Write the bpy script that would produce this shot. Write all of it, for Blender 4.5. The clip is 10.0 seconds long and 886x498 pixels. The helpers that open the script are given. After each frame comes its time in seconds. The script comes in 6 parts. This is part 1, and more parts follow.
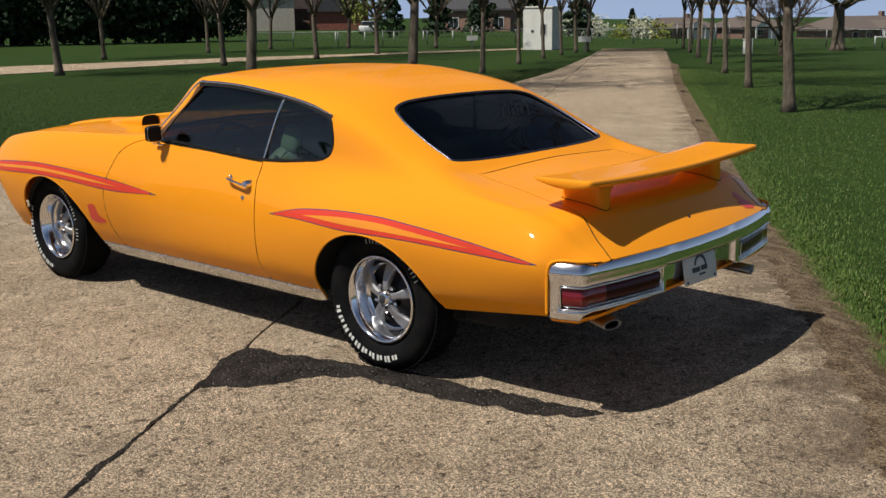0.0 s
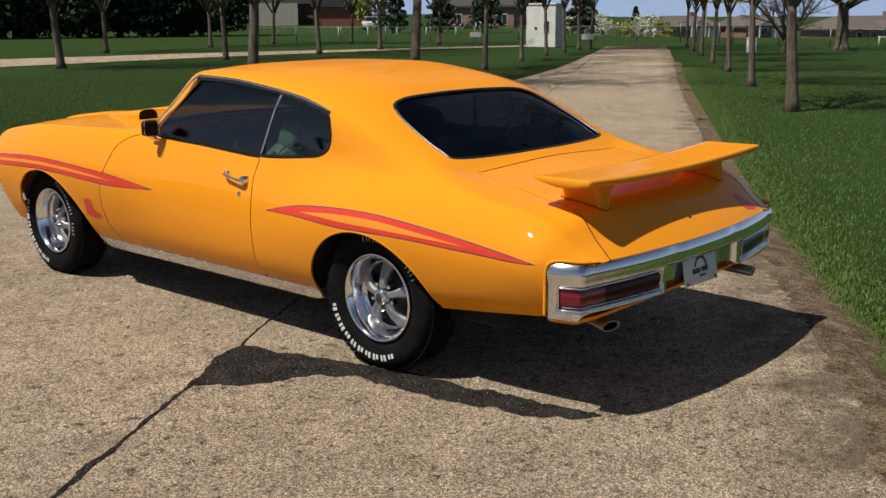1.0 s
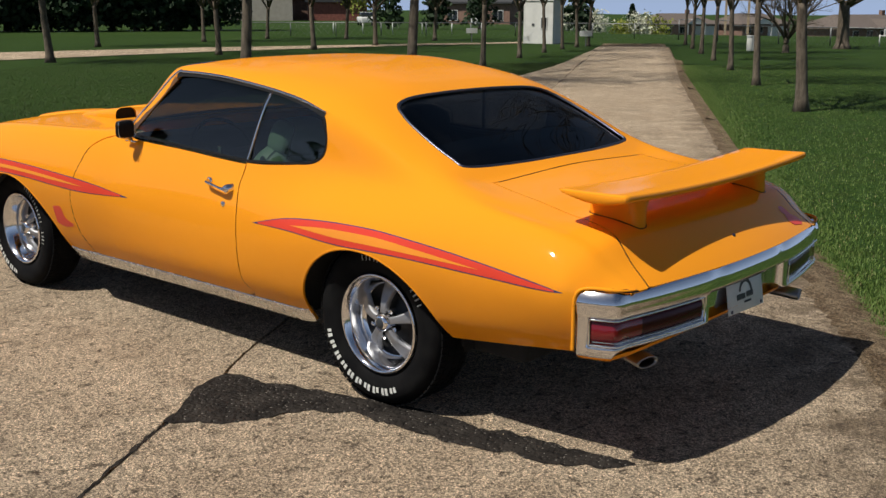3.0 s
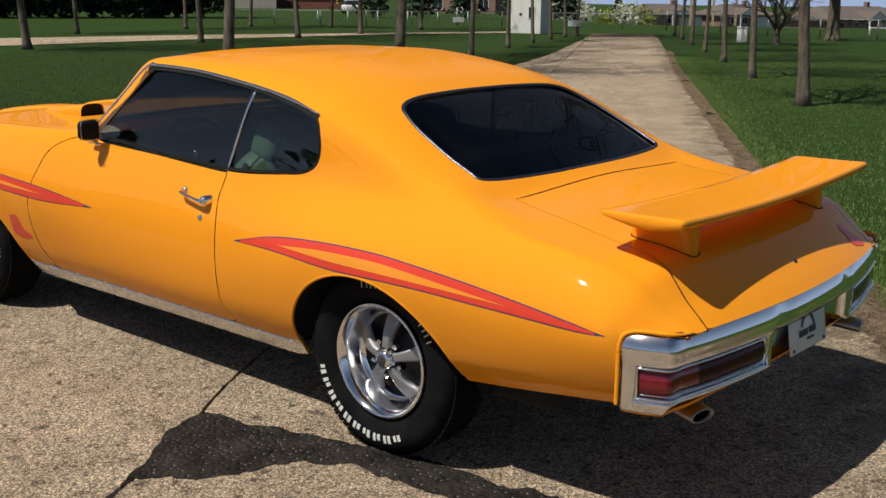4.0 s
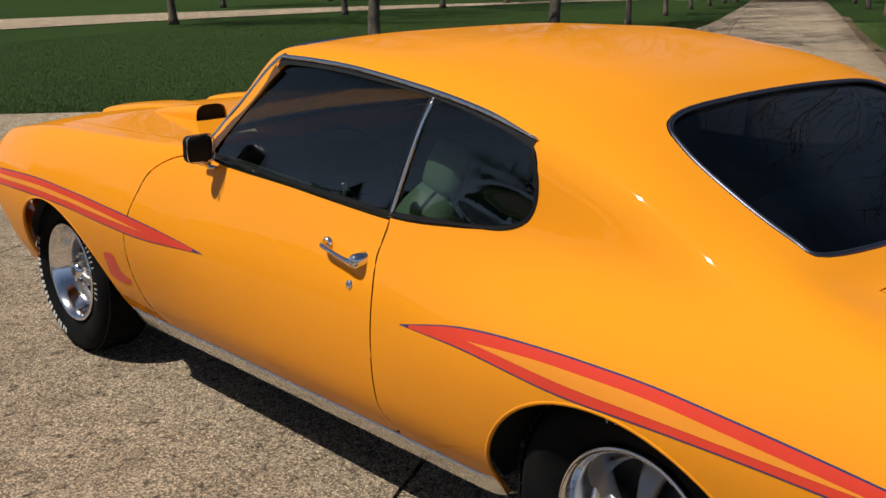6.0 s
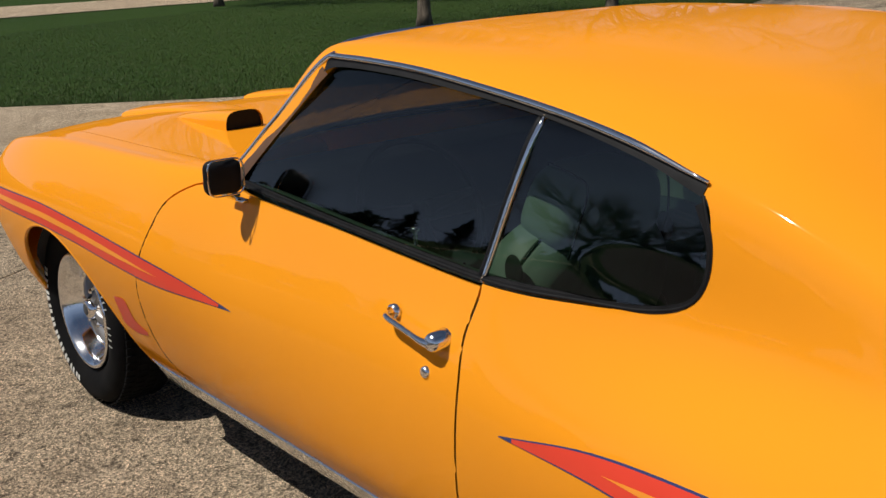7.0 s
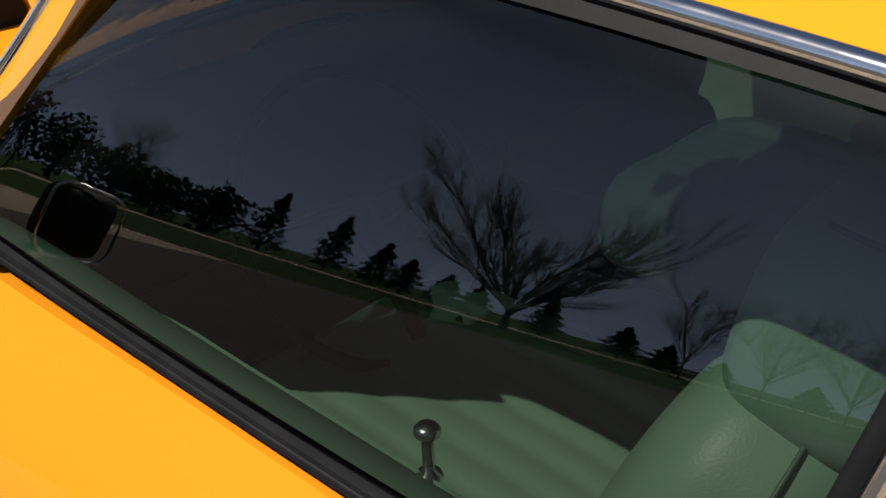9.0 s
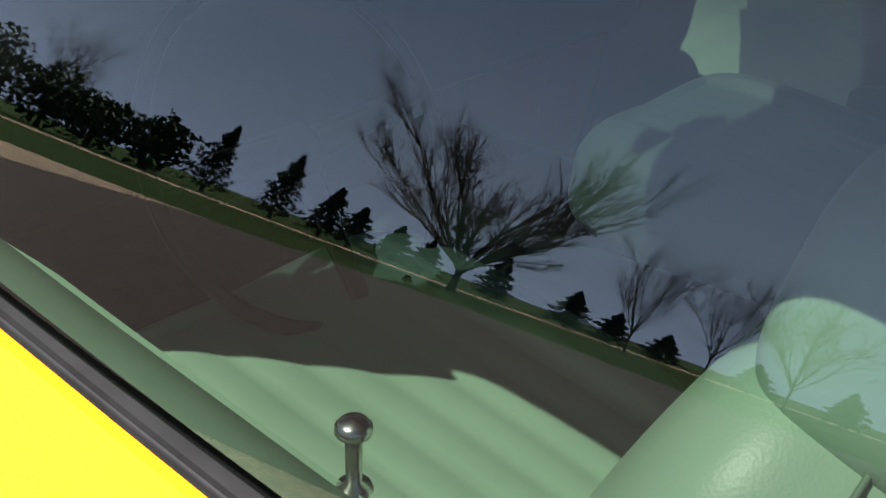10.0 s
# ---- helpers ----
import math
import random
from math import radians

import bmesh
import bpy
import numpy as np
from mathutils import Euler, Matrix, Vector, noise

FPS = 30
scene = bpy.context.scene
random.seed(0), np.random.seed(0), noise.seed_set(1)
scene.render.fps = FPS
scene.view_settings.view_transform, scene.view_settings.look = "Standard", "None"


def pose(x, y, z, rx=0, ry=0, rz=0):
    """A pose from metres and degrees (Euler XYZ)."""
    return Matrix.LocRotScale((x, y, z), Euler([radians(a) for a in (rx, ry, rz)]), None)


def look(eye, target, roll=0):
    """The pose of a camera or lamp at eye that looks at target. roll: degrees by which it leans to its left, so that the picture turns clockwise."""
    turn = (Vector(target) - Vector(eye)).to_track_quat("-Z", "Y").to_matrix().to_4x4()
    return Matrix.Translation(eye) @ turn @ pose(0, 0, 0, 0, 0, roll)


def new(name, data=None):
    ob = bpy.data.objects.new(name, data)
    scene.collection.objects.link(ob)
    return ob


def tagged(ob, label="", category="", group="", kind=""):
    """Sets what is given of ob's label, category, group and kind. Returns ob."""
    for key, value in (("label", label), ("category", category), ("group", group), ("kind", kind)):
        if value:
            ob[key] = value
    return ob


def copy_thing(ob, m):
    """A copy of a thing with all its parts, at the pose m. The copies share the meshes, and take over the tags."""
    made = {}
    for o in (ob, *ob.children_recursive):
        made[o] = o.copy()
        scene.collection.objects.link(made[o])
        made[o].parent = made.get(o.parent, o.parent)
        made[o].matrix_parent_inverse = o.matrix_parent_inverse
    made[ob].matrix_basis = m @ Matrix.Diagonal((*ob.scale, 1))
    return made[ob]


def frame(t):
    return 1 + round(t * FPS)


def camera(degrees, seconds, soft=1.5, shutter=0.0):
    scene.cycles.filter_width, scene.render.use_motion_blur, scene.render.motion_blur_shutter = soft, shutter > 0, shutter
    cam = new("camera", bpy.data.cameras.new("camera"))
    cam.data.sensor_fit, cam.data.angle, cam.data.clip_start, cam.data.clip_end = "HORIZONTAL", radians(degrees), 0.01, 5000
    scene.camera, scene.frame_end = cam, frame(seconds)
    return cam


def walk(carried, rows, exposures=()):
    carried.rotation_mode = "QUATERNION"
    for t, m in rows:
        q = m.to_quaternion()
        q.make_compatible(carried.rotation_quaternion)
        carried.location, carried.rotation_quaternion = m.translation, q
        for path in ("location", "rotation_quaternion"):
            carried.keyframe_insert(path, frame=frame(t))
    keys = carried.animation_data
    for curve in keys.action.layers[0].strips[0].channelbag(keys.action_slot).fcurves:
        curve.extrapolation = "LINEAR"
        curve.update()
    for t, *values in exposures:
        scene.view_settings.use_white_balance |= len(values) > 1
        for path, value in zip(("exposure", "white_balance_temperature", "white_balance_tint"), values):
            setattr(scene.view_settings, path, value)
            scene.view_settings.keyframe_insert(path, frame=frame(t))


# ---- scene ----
cam = camera(45.9, 10.0)

PATH = [
    (0, (-4.102, -3.244, 1.589), (-2.634, -1.958, 1.155), -0.8),
    (0.5, (-4.095, -3.229, 1.592), (-2.621, -1.951, 1.152), -0.2),
    (1, (-4.051, -3.222, 1.587), (-2.585, -1.934, 1.146), -0.3),
    (1.5, (-3.99, -3.2, 1.582), (-2.535, -1.9, 1.141), -0.4),
    (2, (-3.937, -3.139, 1.579), (-2.481, -1.841, 1.136), -0.3),
    (2.5, (-3.834, -2.994, 1.568), (-2.372, -1.705, 1.123), -0.1),
    (4, (-3.298, -2.348, 1.549), (-1.809, -1.098, 1.082), 0.5),
    (4.5, (-3.107, -2.064, 1.543), (-1.618, -0.822, 1.055), 0.8),
    (5, (-2.892, -1.797, 1.529), (-1.444, -0.513, 1.026), 0.8),
    (5.5, (-2.647, -1.55, 1.541), (-1.287, -0.18, 1.02), -0.2),
    (6, (-2.465, -1.211, 1.52), (-1.168, 0.219, 0.998), -0.7),
    (6.2, (-2.388, -1.078, 1.525), (-1.117, 0.376, 1.002), -0.5),
    (7.3, (-1.906, -0.377, 1.498), (-0.7, 1.11, 0.918), -2.3),
    (7.5, (-1.828, -0.253, 1.504), (-0.618, 1.22, 0.899), -2.6),
    (8, (-1.585, 0.071, 1.425), (-0.365, 1.524, 0.793), -2.7),
    (8.25, (-1.462, 0.226, 1.395), (-0.247, 1.67, 0.732), -3.7),
    (8.5, (-1.352, 0.378, 1.377), (-0.126, 1.785, 0.659), -3.8),
    (8.8, (-1.257, 0.558, 1.374), (0.029, 1.85, 0.553), -0.9),
    (9, (-1.188, 0.642, 1.37), (0.124, 1.878, 0.490), -2.4),
    (9.2, (-1.122, 0.713, 1.335), (0.222, 1.887, 0.431), -1.9),
    (9.5, (-1.077, 0.767, 1.299), (0.289, 1.872, 0.344), 0.6),
    (9.75, (-1.062, 0.774, 1.28), (0.3, 1.881, 0.321), 1.6),
    (10, (-1.058, 0.761, 1.266), (0.288, 1.901, 0.324), 2.2),
]
EXPOSURES = [(0, -.05), (2.5, -.04), (4, -.05), (5.5, -.17), (7.5, -.16), (8.3, -.06), (8.8, .1), (9.0, .3), (9.1, .6), (9.3, 1.5), (9.5, 1.95), (9.75, 2.05), (10, 2.05)]
walk(cam, [(t, look(eye, target, roll)) for t, eye, target, roll in PATH], EXPOSURES)

# ---- daylight: a clear spring sky with thin cloud, high sun ahead and to the left of the car ----
SUN = Vector((-.585, .20, 1)).normalized()
world = bpy.data.worlds.new("sky")
scene.world, world.use_nodes = world, True
wn, wl = world.node_tree.nodes, world.node_tree.links
sky = wn.new("ShaderNodeTexSky")
sky.sky_type, sky.sun_disc = "NISHITA", False
sky.sun_elevation, sky.sun_rotation = math.asin(SUN.z), math.atan2(SUN.x, SUN.y)
sky.air_density, sky.dust_density, sky.ozone_density = 1.0, .9, 2.0
up, low, lift = wn.new("ShaderNodeTexCoord"), wn.new("ShaderNodeSeparateXYZ"), wn.new("ShaderNodeCombineXYZ")
level = wn.new("ShaderNodeMath")
level.operation, level.inputs[1].default_value = "MAXIMUM", .14
wl.new(up.outputs["Generated"], low.inputs[0]), wl.new(low.outputs[2], level.inputs[0])
wl.new(low.outputs[0], lift.inputs[0]), wl.new(low.outputs[1], lift.inputs[1]), wl.new(level.outputs[0], lift.inputs[2]), wl.new(lift.outputs[0], sky.inputs[0])
wc, wm, wr, wn1 = wn.new("ShaderNodeTexCoord"), wn.new("ShaderNodeMapping"), wn.new("ShaderNodeValToRGB"), wn.new("ShaderNodeTexNoise")
wm.inputs["Scale"].default_value = (1.2, 2.6, 5)
wm.inputs["Rotation"].default_value = (.2, .1, .6)
wn1.inputs["Scale"].default_value, wn1.inputs["Detail"].default_value, wn1.inputs["Distortion"].default_value = 1.6, 6, .6
wr.color_ramp.elements[0].position, wr.color_ramp.elements[1].position = .46, .80
wr.color_ramp.elements[1].color = (.20, .20, .20, 1)
wx = wn.new("ShaderNodeMix")
wx.data_type = "RGBA"
wx.inputs[7].default_value = (11, 11.4, 13.0, 1)
wl.new(wc.outputs["Generated"], wm.inputs[0]), wl.new(wm.outputs[0], wn1.inputs["Vector"]), wl.new(wn1.outputs["Fac"], wr.inputs[0])
wl.new(wr.outputs[0], wx.inputs[0]), wl.new(sky.outputs[0], wx.inputs[6])
# pale haze low over the horizon, all the way round
hz, hx = wn.new("ShaderNodeValToRGB"), wn.new("ShaderNodeMix")
hz.color_ramp.elements[0].color, hz.color_ramp.elements[1].color = (.85, .85, .85, 1), (0, 0, 0, 1)
hz.color_ramp.elements[0].position, hz.color_ramp.elements[1].position = .0, .55
hz.color_ramp.elements.new(.16).color = (.42, .42, .42, 1)
hx.data_type = "RGBA"
hx.inputs[7].default_value = (9.8, 12.6, 18.5, 1)
wl.new(low.outputs[2], hz.inputs[0]), wl.new(hz.outputs[0], hx.inputs[0])
wl.new(wx.outputs[2], hx.inputs[6]), wl.new(hx.outputs[2], wn["Background"].inputs[0])
wn["Background"].inputs[1].default_value = .040
sun = new("sun", bpy.data.lights.new("sun", "SUN"))
sun.data.energy, sun.data.angle, sun.data.color = 5.0, radians(.53), (1, .955, .87)
sun.matrix_world = look((0, 0, 0), -SUN)

# ---- materials ----


class Mat:
    """A node material, written step by step."""

    def __init__(self, name, color=(.5, .5, .5), rough=.5, metal=0.0, **more):
        self.m = bpy.data.materials.new(name)
        self.m.use_nodes = True
        self.n, self.l = self.m.node_tree.nodes, self.m.node_tree.links
        self.b = self.n["Principled BSDF"]
        self.set("Base Color", (*color, 1)), self.set("Roughness", rough), self.set("Metallic", metal)
        for key, value in more.items():
            self.set(key.replace("_", " "), value)
        self.height = None

    def set(self, key, value):
        if hasattr(value, "is_output"):
            self.l.new(value, self.b.inputs[key])
        else:
            self.b.inputs[key].default_value = value

    def where(self, kind="Object", scale=(1, 1, 1)):
        c, m = self.n.new("ShaderNodeTexCoord"), self.n.new("ShaderNodeMapping")
        m.inputs["Scale"].default_value = scale
        self.l.new(c.outputs[kind], m.inputs[0])
        return m.outputs[0]

    def noise(self, scale, detail=4, rough=.55, at=None, distort=0):
        t = self.n.new("ShaderNodeTexNoise")
        for key, v in (("Scale", scale), ("Detail", detail), ("Roughness", rough), ("Distortion", distort)):
            t.inputs[key].default_value = v
        self.l.new(at if at is not None else self.where(), t.inputs["Vector"])
        return t.outputs["Fac"]

    def cells(self, scale, at=None, feature="F1", out="Distance"):
        t = self.n.new("ShaderNodeTexVoronoi")
        t.feature, t.inputs["Scale"].default_value = feature, scale
        self.l.new(at if at is not None else self.where(), t.inputs["Vector"])
        return t.outputs[out]

    def ramp(self, fac, *stops):
        r = self.n.new("ShaderNodeValToRGB")
        e = r.color_ramp.elements
        while len(e) < len(stops):
            e.new(.5)
        for x, (p, c) in zip(e, stops):
            x.position, x.color = p, (*c, 1) if hasattr(c, "__len__") else (c, c, c, 1)
        self.l.new(fac, r.inputs[0])
        return r.outputs[0]

    def mix(self, fac, a, b, how="MIX"):
        x = self.n.new("ShaderNodeMix")
        x.data_type, x.blend_type = "RGBA", how
        for k, v in ((0, fac), (6, a), (7, b)):
            if hasattr(v, "is_output"):
                self.l.new(v, x.inputs[k])
            else:
                x.inputs[k].default_value = v if k == 0 else (*v, 1)
        return x.outputs[2]

    def bump(self, height, strength=.3, distance=.01):
        u = self.n.new("ShaderNodeBump")
        u.inputs["Strength"].default_value, u.inputs["Distance"].default_value = strength, distance
        self.l.new(height, u.inputs["Height"])
        if self.height is not None:
            self.l.new(self.height, u.inputs["Normal"])
        self.height = u.outputs[0]
        self.l.new(self.height, self.b.inputs["Normal"])

    def random(self):
        return self.n.new("ShaderNodeObjectInfo").outputs["Random"]


def paint_material():
    m = Mat("orange_paint", (.80, .285, .012), .45, 0, Coat_Weight=.55, Coat_Roughness=.03, Coat_IOR=1.5, Specular_IOR_Level=.0)
    n = m.noise(1.3, 3)
    m.set("Base Color", m.mix(n, (.82, .290, .013), (.86, .310, .015)))
    m.bump(m.noise(2.2, 2), .012, .02)
    m.bump(m.noise(900, 1), .012, .0005)
    return m.m


def chrome_material(name="chrome", rough=.07, color=(.82, .82, .84)):
    m = Mat(name, color, rough, 1.0)
    m.set("Roughness", m.ramp(m.noise(14, 5), (.35, rough), (.75, rough + .12)))
    m.bump(m.noise(9, 2), .02, .01)
    return m.m


def glass_material(name, tint, ior=1.5, rough=0.0):
    """Thin tinted glass: what is behind shows through it, darkened, and it mirrors by the angle."""
    m = Mat(name)
    m.n.remove(m.b)
    t, g, x, f = m.n.new("ShaderNodeBsdfTransparent"), m.n.new("ShaderNodeBsdfGlossy"), m.n.new("ShaderNodeMixShader"), m.n.new("ShaderNodeLayerWeight")
    t.inputs[0].default_value, g.inputs["Roughness"].default_value, f.inputs[0].default_value = (*tint, 1), rough, .5
    p, q = m.n.new("ShaderNodeMath"), m.n.new("ShaderNodeMath")
    p.operation, p.inputs[1].default_value = "POWER", 5
    straight = ((ior - 1) / (ior + 1)) ** 2
    q.operation, q.inputs[1].default_value, q.inputs[2].default_value = "MULTIPLY_ADD", 1 - straight, straight
    m.l.new(f.outputs["Facing"], p.inputs[0]), m.l.new(p.outputs[0], q.inputs[0])
    m.l.new(q.outputs[0], x.inputs[0]), m.l.new(t.outputs[0], x.inputs[1]), m.l.new(g.outputs[0], x.inputs[2])
    m.l.new(x.outputs[0], m.n["Material Output"].inputs[0])
    return m.m


def plain(name, color, rough=.6, vary=.25, scale=6, bump=.15, metal=0.0, distance=.004):
    m = Mat(name, color, rough, metal)
    n = m.noise(scale, 5)
    lo, hi = [c * (1 - vary) for c in color], [min(1, c * (1 + vary)) for c in color]
    m.set("Base Color", m.mix(m.ramp(n, (.3, 0.0), (.7, 1.0)), lo, hi))
    if bump:
        m.bump(m.noise(scale * 12, 4), bump, distance)
    return m.m


def concrete_material():
    m = Mat("old_concrete", (.3, .26, .2), .95, Specular_IOR_Level=.25)
    at = m.where("Object")
    big, mid, fine = m.noise(.55, 5, at=at), m.noise(3.2, 6, .65, at=at), m.noise(110, 5, .75, at=at)
    grit, grit2 = m.cells(140, at, "F1", "Color"), m.cells(320, at, "F1", "Color")
    col = m.mix(m.ramp(big, (.3, 0.0), (.7, 1.0)), (.455, .368, .280), (.585, .490, .385))
    col = m.mix(m.ramp(mid, (.35, .6), (.6, 0.0)), col, (.31, .245, .180))
    col = m.mix(.80, col, m.ramp(grit, (.2, (.30, .29, .27)), (.8, (1.75, 1.66, 1.52))), "MULTIPLY")
    col = m.mix(.82, col, m.ramp(grit2, (.2, (.40, .40, .38)), (.8, (1.6, 1.56, 1.5))), "MULTIPLY")
    col = m.mix(m.ramp(fine, (.37, .9), (.48, 0.0)), col, (.075, .058, .040))
    dot = m.n.new("ShaderNodeVectorMath")
    dot.operation, dot.inputs[1].default_value = "DOT_PRODUCT", (.506, -.8625, 0)
    m.l.new(at, dot.inputs[0])
    near = m.n.new("ShaderNodeMath")
    near.operation, near.inputs[1].default_value, near.inputs[2].default_value = "MULTIPLY_ADD", .62, -.57
    m.l.new(dot.outputs["Value"], near.inputs[0])
    add = m.n.new("ShaderNodeMath")
    add.operation = "MULTIPLY"
    m.l.new(near.outputs[0], add.inputs[0]), m.l.new(m.ramp(m.noise(2.6, 7, .72, at=at, distort=.3), (.36, 0.0), (.62, 2.4)), add.inputs[1])
    col = m.mix(m.ramp(add.outputs[0], (.12, 0.0), (.62, .75)), col, (.12, .085, .052))
    speck = m.ramp(m.cells(70, at), (.05, .8), (.16, 0.0))
    col = m.mix(speck, col, (.58, .52, .43))
    worn = m.ramp(m.noise(2.1, 5, .7, at=at, distort=.6), (.40, 0.0), (.62, 1.0))
    pit = m.ramp(m.noise(17, 6, .82, at=at), (.385, 1.0), (.445, 0.0))
    col = m.mix(pit, col, (.085, .062, .042))
    crumb = m.ramp(m.noise(46, 5, .8, at=at), (.40, .85), (.47, 0.0))
    col = m.mix(m.mix(1.0, crumb, worn, "MULTIPLY"), col, (.075, .056, .038))
    dent = m.n.new("ShaderNodeVectorMath")
    dent.operation = "ADD"
    m.l.new(at, dent.inputs[0])
    wob = m.n.new("ShaderNodeTexNoise")
    wob.inputs["Scale"].default_value, wob.inputs["Detail"].default_value = 22, 4
    m.l.new(at, wob.inputs["Vector"])
    shrink = m.n.new("ShaderNodeVectorMath")
    shrink.operation, shrink.inputs["Scale"].default_value = "SCALE", .11
    m.l.new(wob.outputs["Color"], shrink.inputs[0]), m.l.new(shrink.outputs[0], dent.inputs[1])
    spall = m.ramp(m.cells(4.6, dent.outputs[0]), (.085, 1.0), (.15, 0.0))
    col = m.mix(m.mix(1.0, spall, m.ramp(m.noise(30, 4, .8, at=at), (.40, 1.0), (.58, .15)), "MULTIPLY"), col, (.075, .055, .038))
    stain = m.ramp(m.noise(1.1, 6, .6, at=at, distort=.4), (.60, 0.0), (.74, .5))
    col = m.mix(stain, col, (.17, .135, .095))
    m.set("Base Color", col)
    m.bump(m.cells(110, at), .8, .007), m.bump(m.noise(60, 6, .75, at=at), 1.0, .012), m.bump(m.noise(17, 6, .8, at=at), .8, .02), m.bump(mid, .25, .02)
    return m.m


def tar_material():
    m = Mat("tar_patch", (.05, .047, .042), .95, Specular_IOR_Level=.12)
    at = m.where("Object")
    col = m.mix(m.ramp(m.noise(9, 5, at=at), (.3, 0.0), (.7, 1.0)), (.012, .010, .009), (.040, .034, .029))
    col = m.mix(m.ramp(m.cells(48, at), (.06, .9), (.20, 0.0)), col, (.34, .31, .27))
    m.set("Base Color", col)
    m.bump(m.cells(48, at), 1.0, .012), m.bump(m.noise(20, 5, .7, at=at), 1.0, .02), m.bump(m.noise(5, 4, at=at), .5, .03)
    return m.m


def lawn_material():
    m = Mat("lawn", (.05, .12, .02), .95, Specular_IOR_Level=.1)
    at = m.where("Object")
    col = m.mix(m.ramp(m.noise(.22, 5, at=at), (.32, 0.0), (.68, 1.0)), (.026, .045, .010), (.046, .071, .016))
    col = m.mix(m.ramp(m.noise(2.6, 6, .65, at=at), (.35, .7), (.65, 0.0)), col, (.03, .07, .012))
    col = m.mix(m.ramp(m.noise(45, 4, .7, at=at), (.35, .7), (.62, 0.0)), col, (.018, .045, .008))
    col = m.mix(m.ramp(m.noise(7, 5, .7, at=at), (.60, 0.0), (.75, .45)), col, (.12, .13, .045))
    m.set("Base Color", col)
    m.bump(m.noise(60, 3, at=at), .9, .03), m.bump(m.noise(9, 4, at=at), .6, .06)
    return m.m


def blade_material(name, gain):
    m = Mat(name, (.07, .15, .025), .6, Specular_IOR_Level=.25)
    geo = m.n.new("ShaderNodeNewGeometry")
    # gain puts light or shade into a lawn's whole blade colour
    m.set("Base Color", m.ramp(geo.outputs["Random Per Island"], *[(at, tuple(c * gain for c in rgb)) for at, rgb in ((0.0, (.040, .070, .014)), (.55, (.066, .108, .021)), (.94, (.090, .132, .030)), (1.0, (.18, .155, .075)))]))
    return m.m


def bark_material():
    m = Mat("bark", (.16, .13, .1), .95)
    at = m.where("Object", (1, 1, .22))
    n = m.noise(16, 6, .7, at=at)
    m.set("Base Color", m.mix(m.ramp(n, (.35, 0.0), (.65, 1.0)), (.055, .042, .03), (.17, .135, .098)))
    m.bump(n, .9, .02)
    return m.m


def leaf_material(name, lo, hi):
    m = Mat(name, lo, .7, Specular_IOR_Level=.2)
    geo = m.n.new("ShaderNodeNewGeometry")
    m.set("Base Color", m.mix(geo.outputs["Random Per Island"], lo, hi))
    return m.m


def rubber_material():
    m = Mat("tyre_rubber", (.006, .006, .006), .8, Specular_IOR_Level=.10)
    at = m.where("Object")
    m.set("Base Color", m.mix(m.ramp(m.noise(11, 5, at=at), (.4, 0.0), (.75, 1.0)), (.004, .004, .0045), (.010, .010, .010)))
    m.bump(m.noise(120, 3, at=at), .2, .001)
    return m.m


def vinyl_material(name, color):
    m = Mat(name, color, .42, Specular_IOR_Level=.45)
    at = m.where("Object")
    m.set("Base Color", m.mix(m.noise(5, 4, at=at), [c * .86 for c in color], [c * 1.12 for c in color]))
    m.bump(m.cells(420, at), .2, .0006), m.bump(m.noise(9, 3, at=at), .12, .004)
    return m.m


PAINT, CHROME = paint_material(), chrome_material()
WORN_CHROME = chrome_material("worn_chrome", .20, (.72, .71, .69))
DARK_TRIM = plain("black_trim", (.008, .008, .009), .6, .3, 30, .1, 0, .001)
DARK_TRIM.node_tree.nodes["Principled BSDF"].inputs["Specular IOR Level"].default_value = .15
SIDE_GLASS = glass_material("tinted_side_glass", (.345, .38, .35), 1.80)
# dark glass for a band added to keep sun off the seats
BAND_GLASS = glass_material("seat_shading_glass", (.045, .055, .06))
# brown stands in for orange paint mirrored in the pillar's trim
BROWN_TRIM = plain("mirrored_brown", (.10, .045, .014), .35, .3, 12, .1, 0, .001)
REAR_GLASS = glass_material("tinted_rear_glass", (.040, .050, .078), 1.42)
SCREEN_GLASS = glass_material("windscreen_glass", (.25, .28, .265))
CONCRETE, TAR, LAWN, BARK = concrete_material(), tar_material(), lawn_material(), bark_material()
DIM_BLADES, LIT_BLADES = blade_material("dim_grass_blades", .66), blade_material("lit_grass_blades", 1.55)
RUBBER, VINYL = rubber_material(), vinyl_material("green_vinyl", (.30, .46, .34))
VINYL_DARK = vinyl_material("dark_green_vinyl", (.03, .055, .04))
VINYL_MID = vinyl_material("mid_green_vinyl", (.12, .20, .14))
RED_DECAL = plain("red_decal", (.72, .055, .028), .35, .06, 3, 0)
CORAL_DECAL = plain("coral_decal", (.86, .30, .03), .35, .06, 3, 0)
DARK_CHROME = chrome_material("dark_chrome", .38, (.11, .115, .15))
BLUE_DECAL = plain("blue_decal", (.03, .045, .15), .35, .06, 3, 0)
WHITE = plain("white_rubber", (.62, .62, .58), .6, .1, 40, .1, 0, .001)
GREY_LETTER = plain("grey_rubber", (.40, .40, .38), .6, .1, 40, .1, 0, .001)
GREY_PAINT = plain("grey_wheel_paint", (.018, .018, .020), .45, .25, 20, .05, .4, .001)
UNDER = plain("underbody", (.012, .011, .010), .9, .4, 8, .3, 0, .01)
LAMP_RED = Mat("red_lamp_lens", (.15, .004, .008), .12, Coat_Weight=.6).m
PLATE_WHITE = plain("plate_white", (.60, .62, .60), .5, .06, 12, 0)
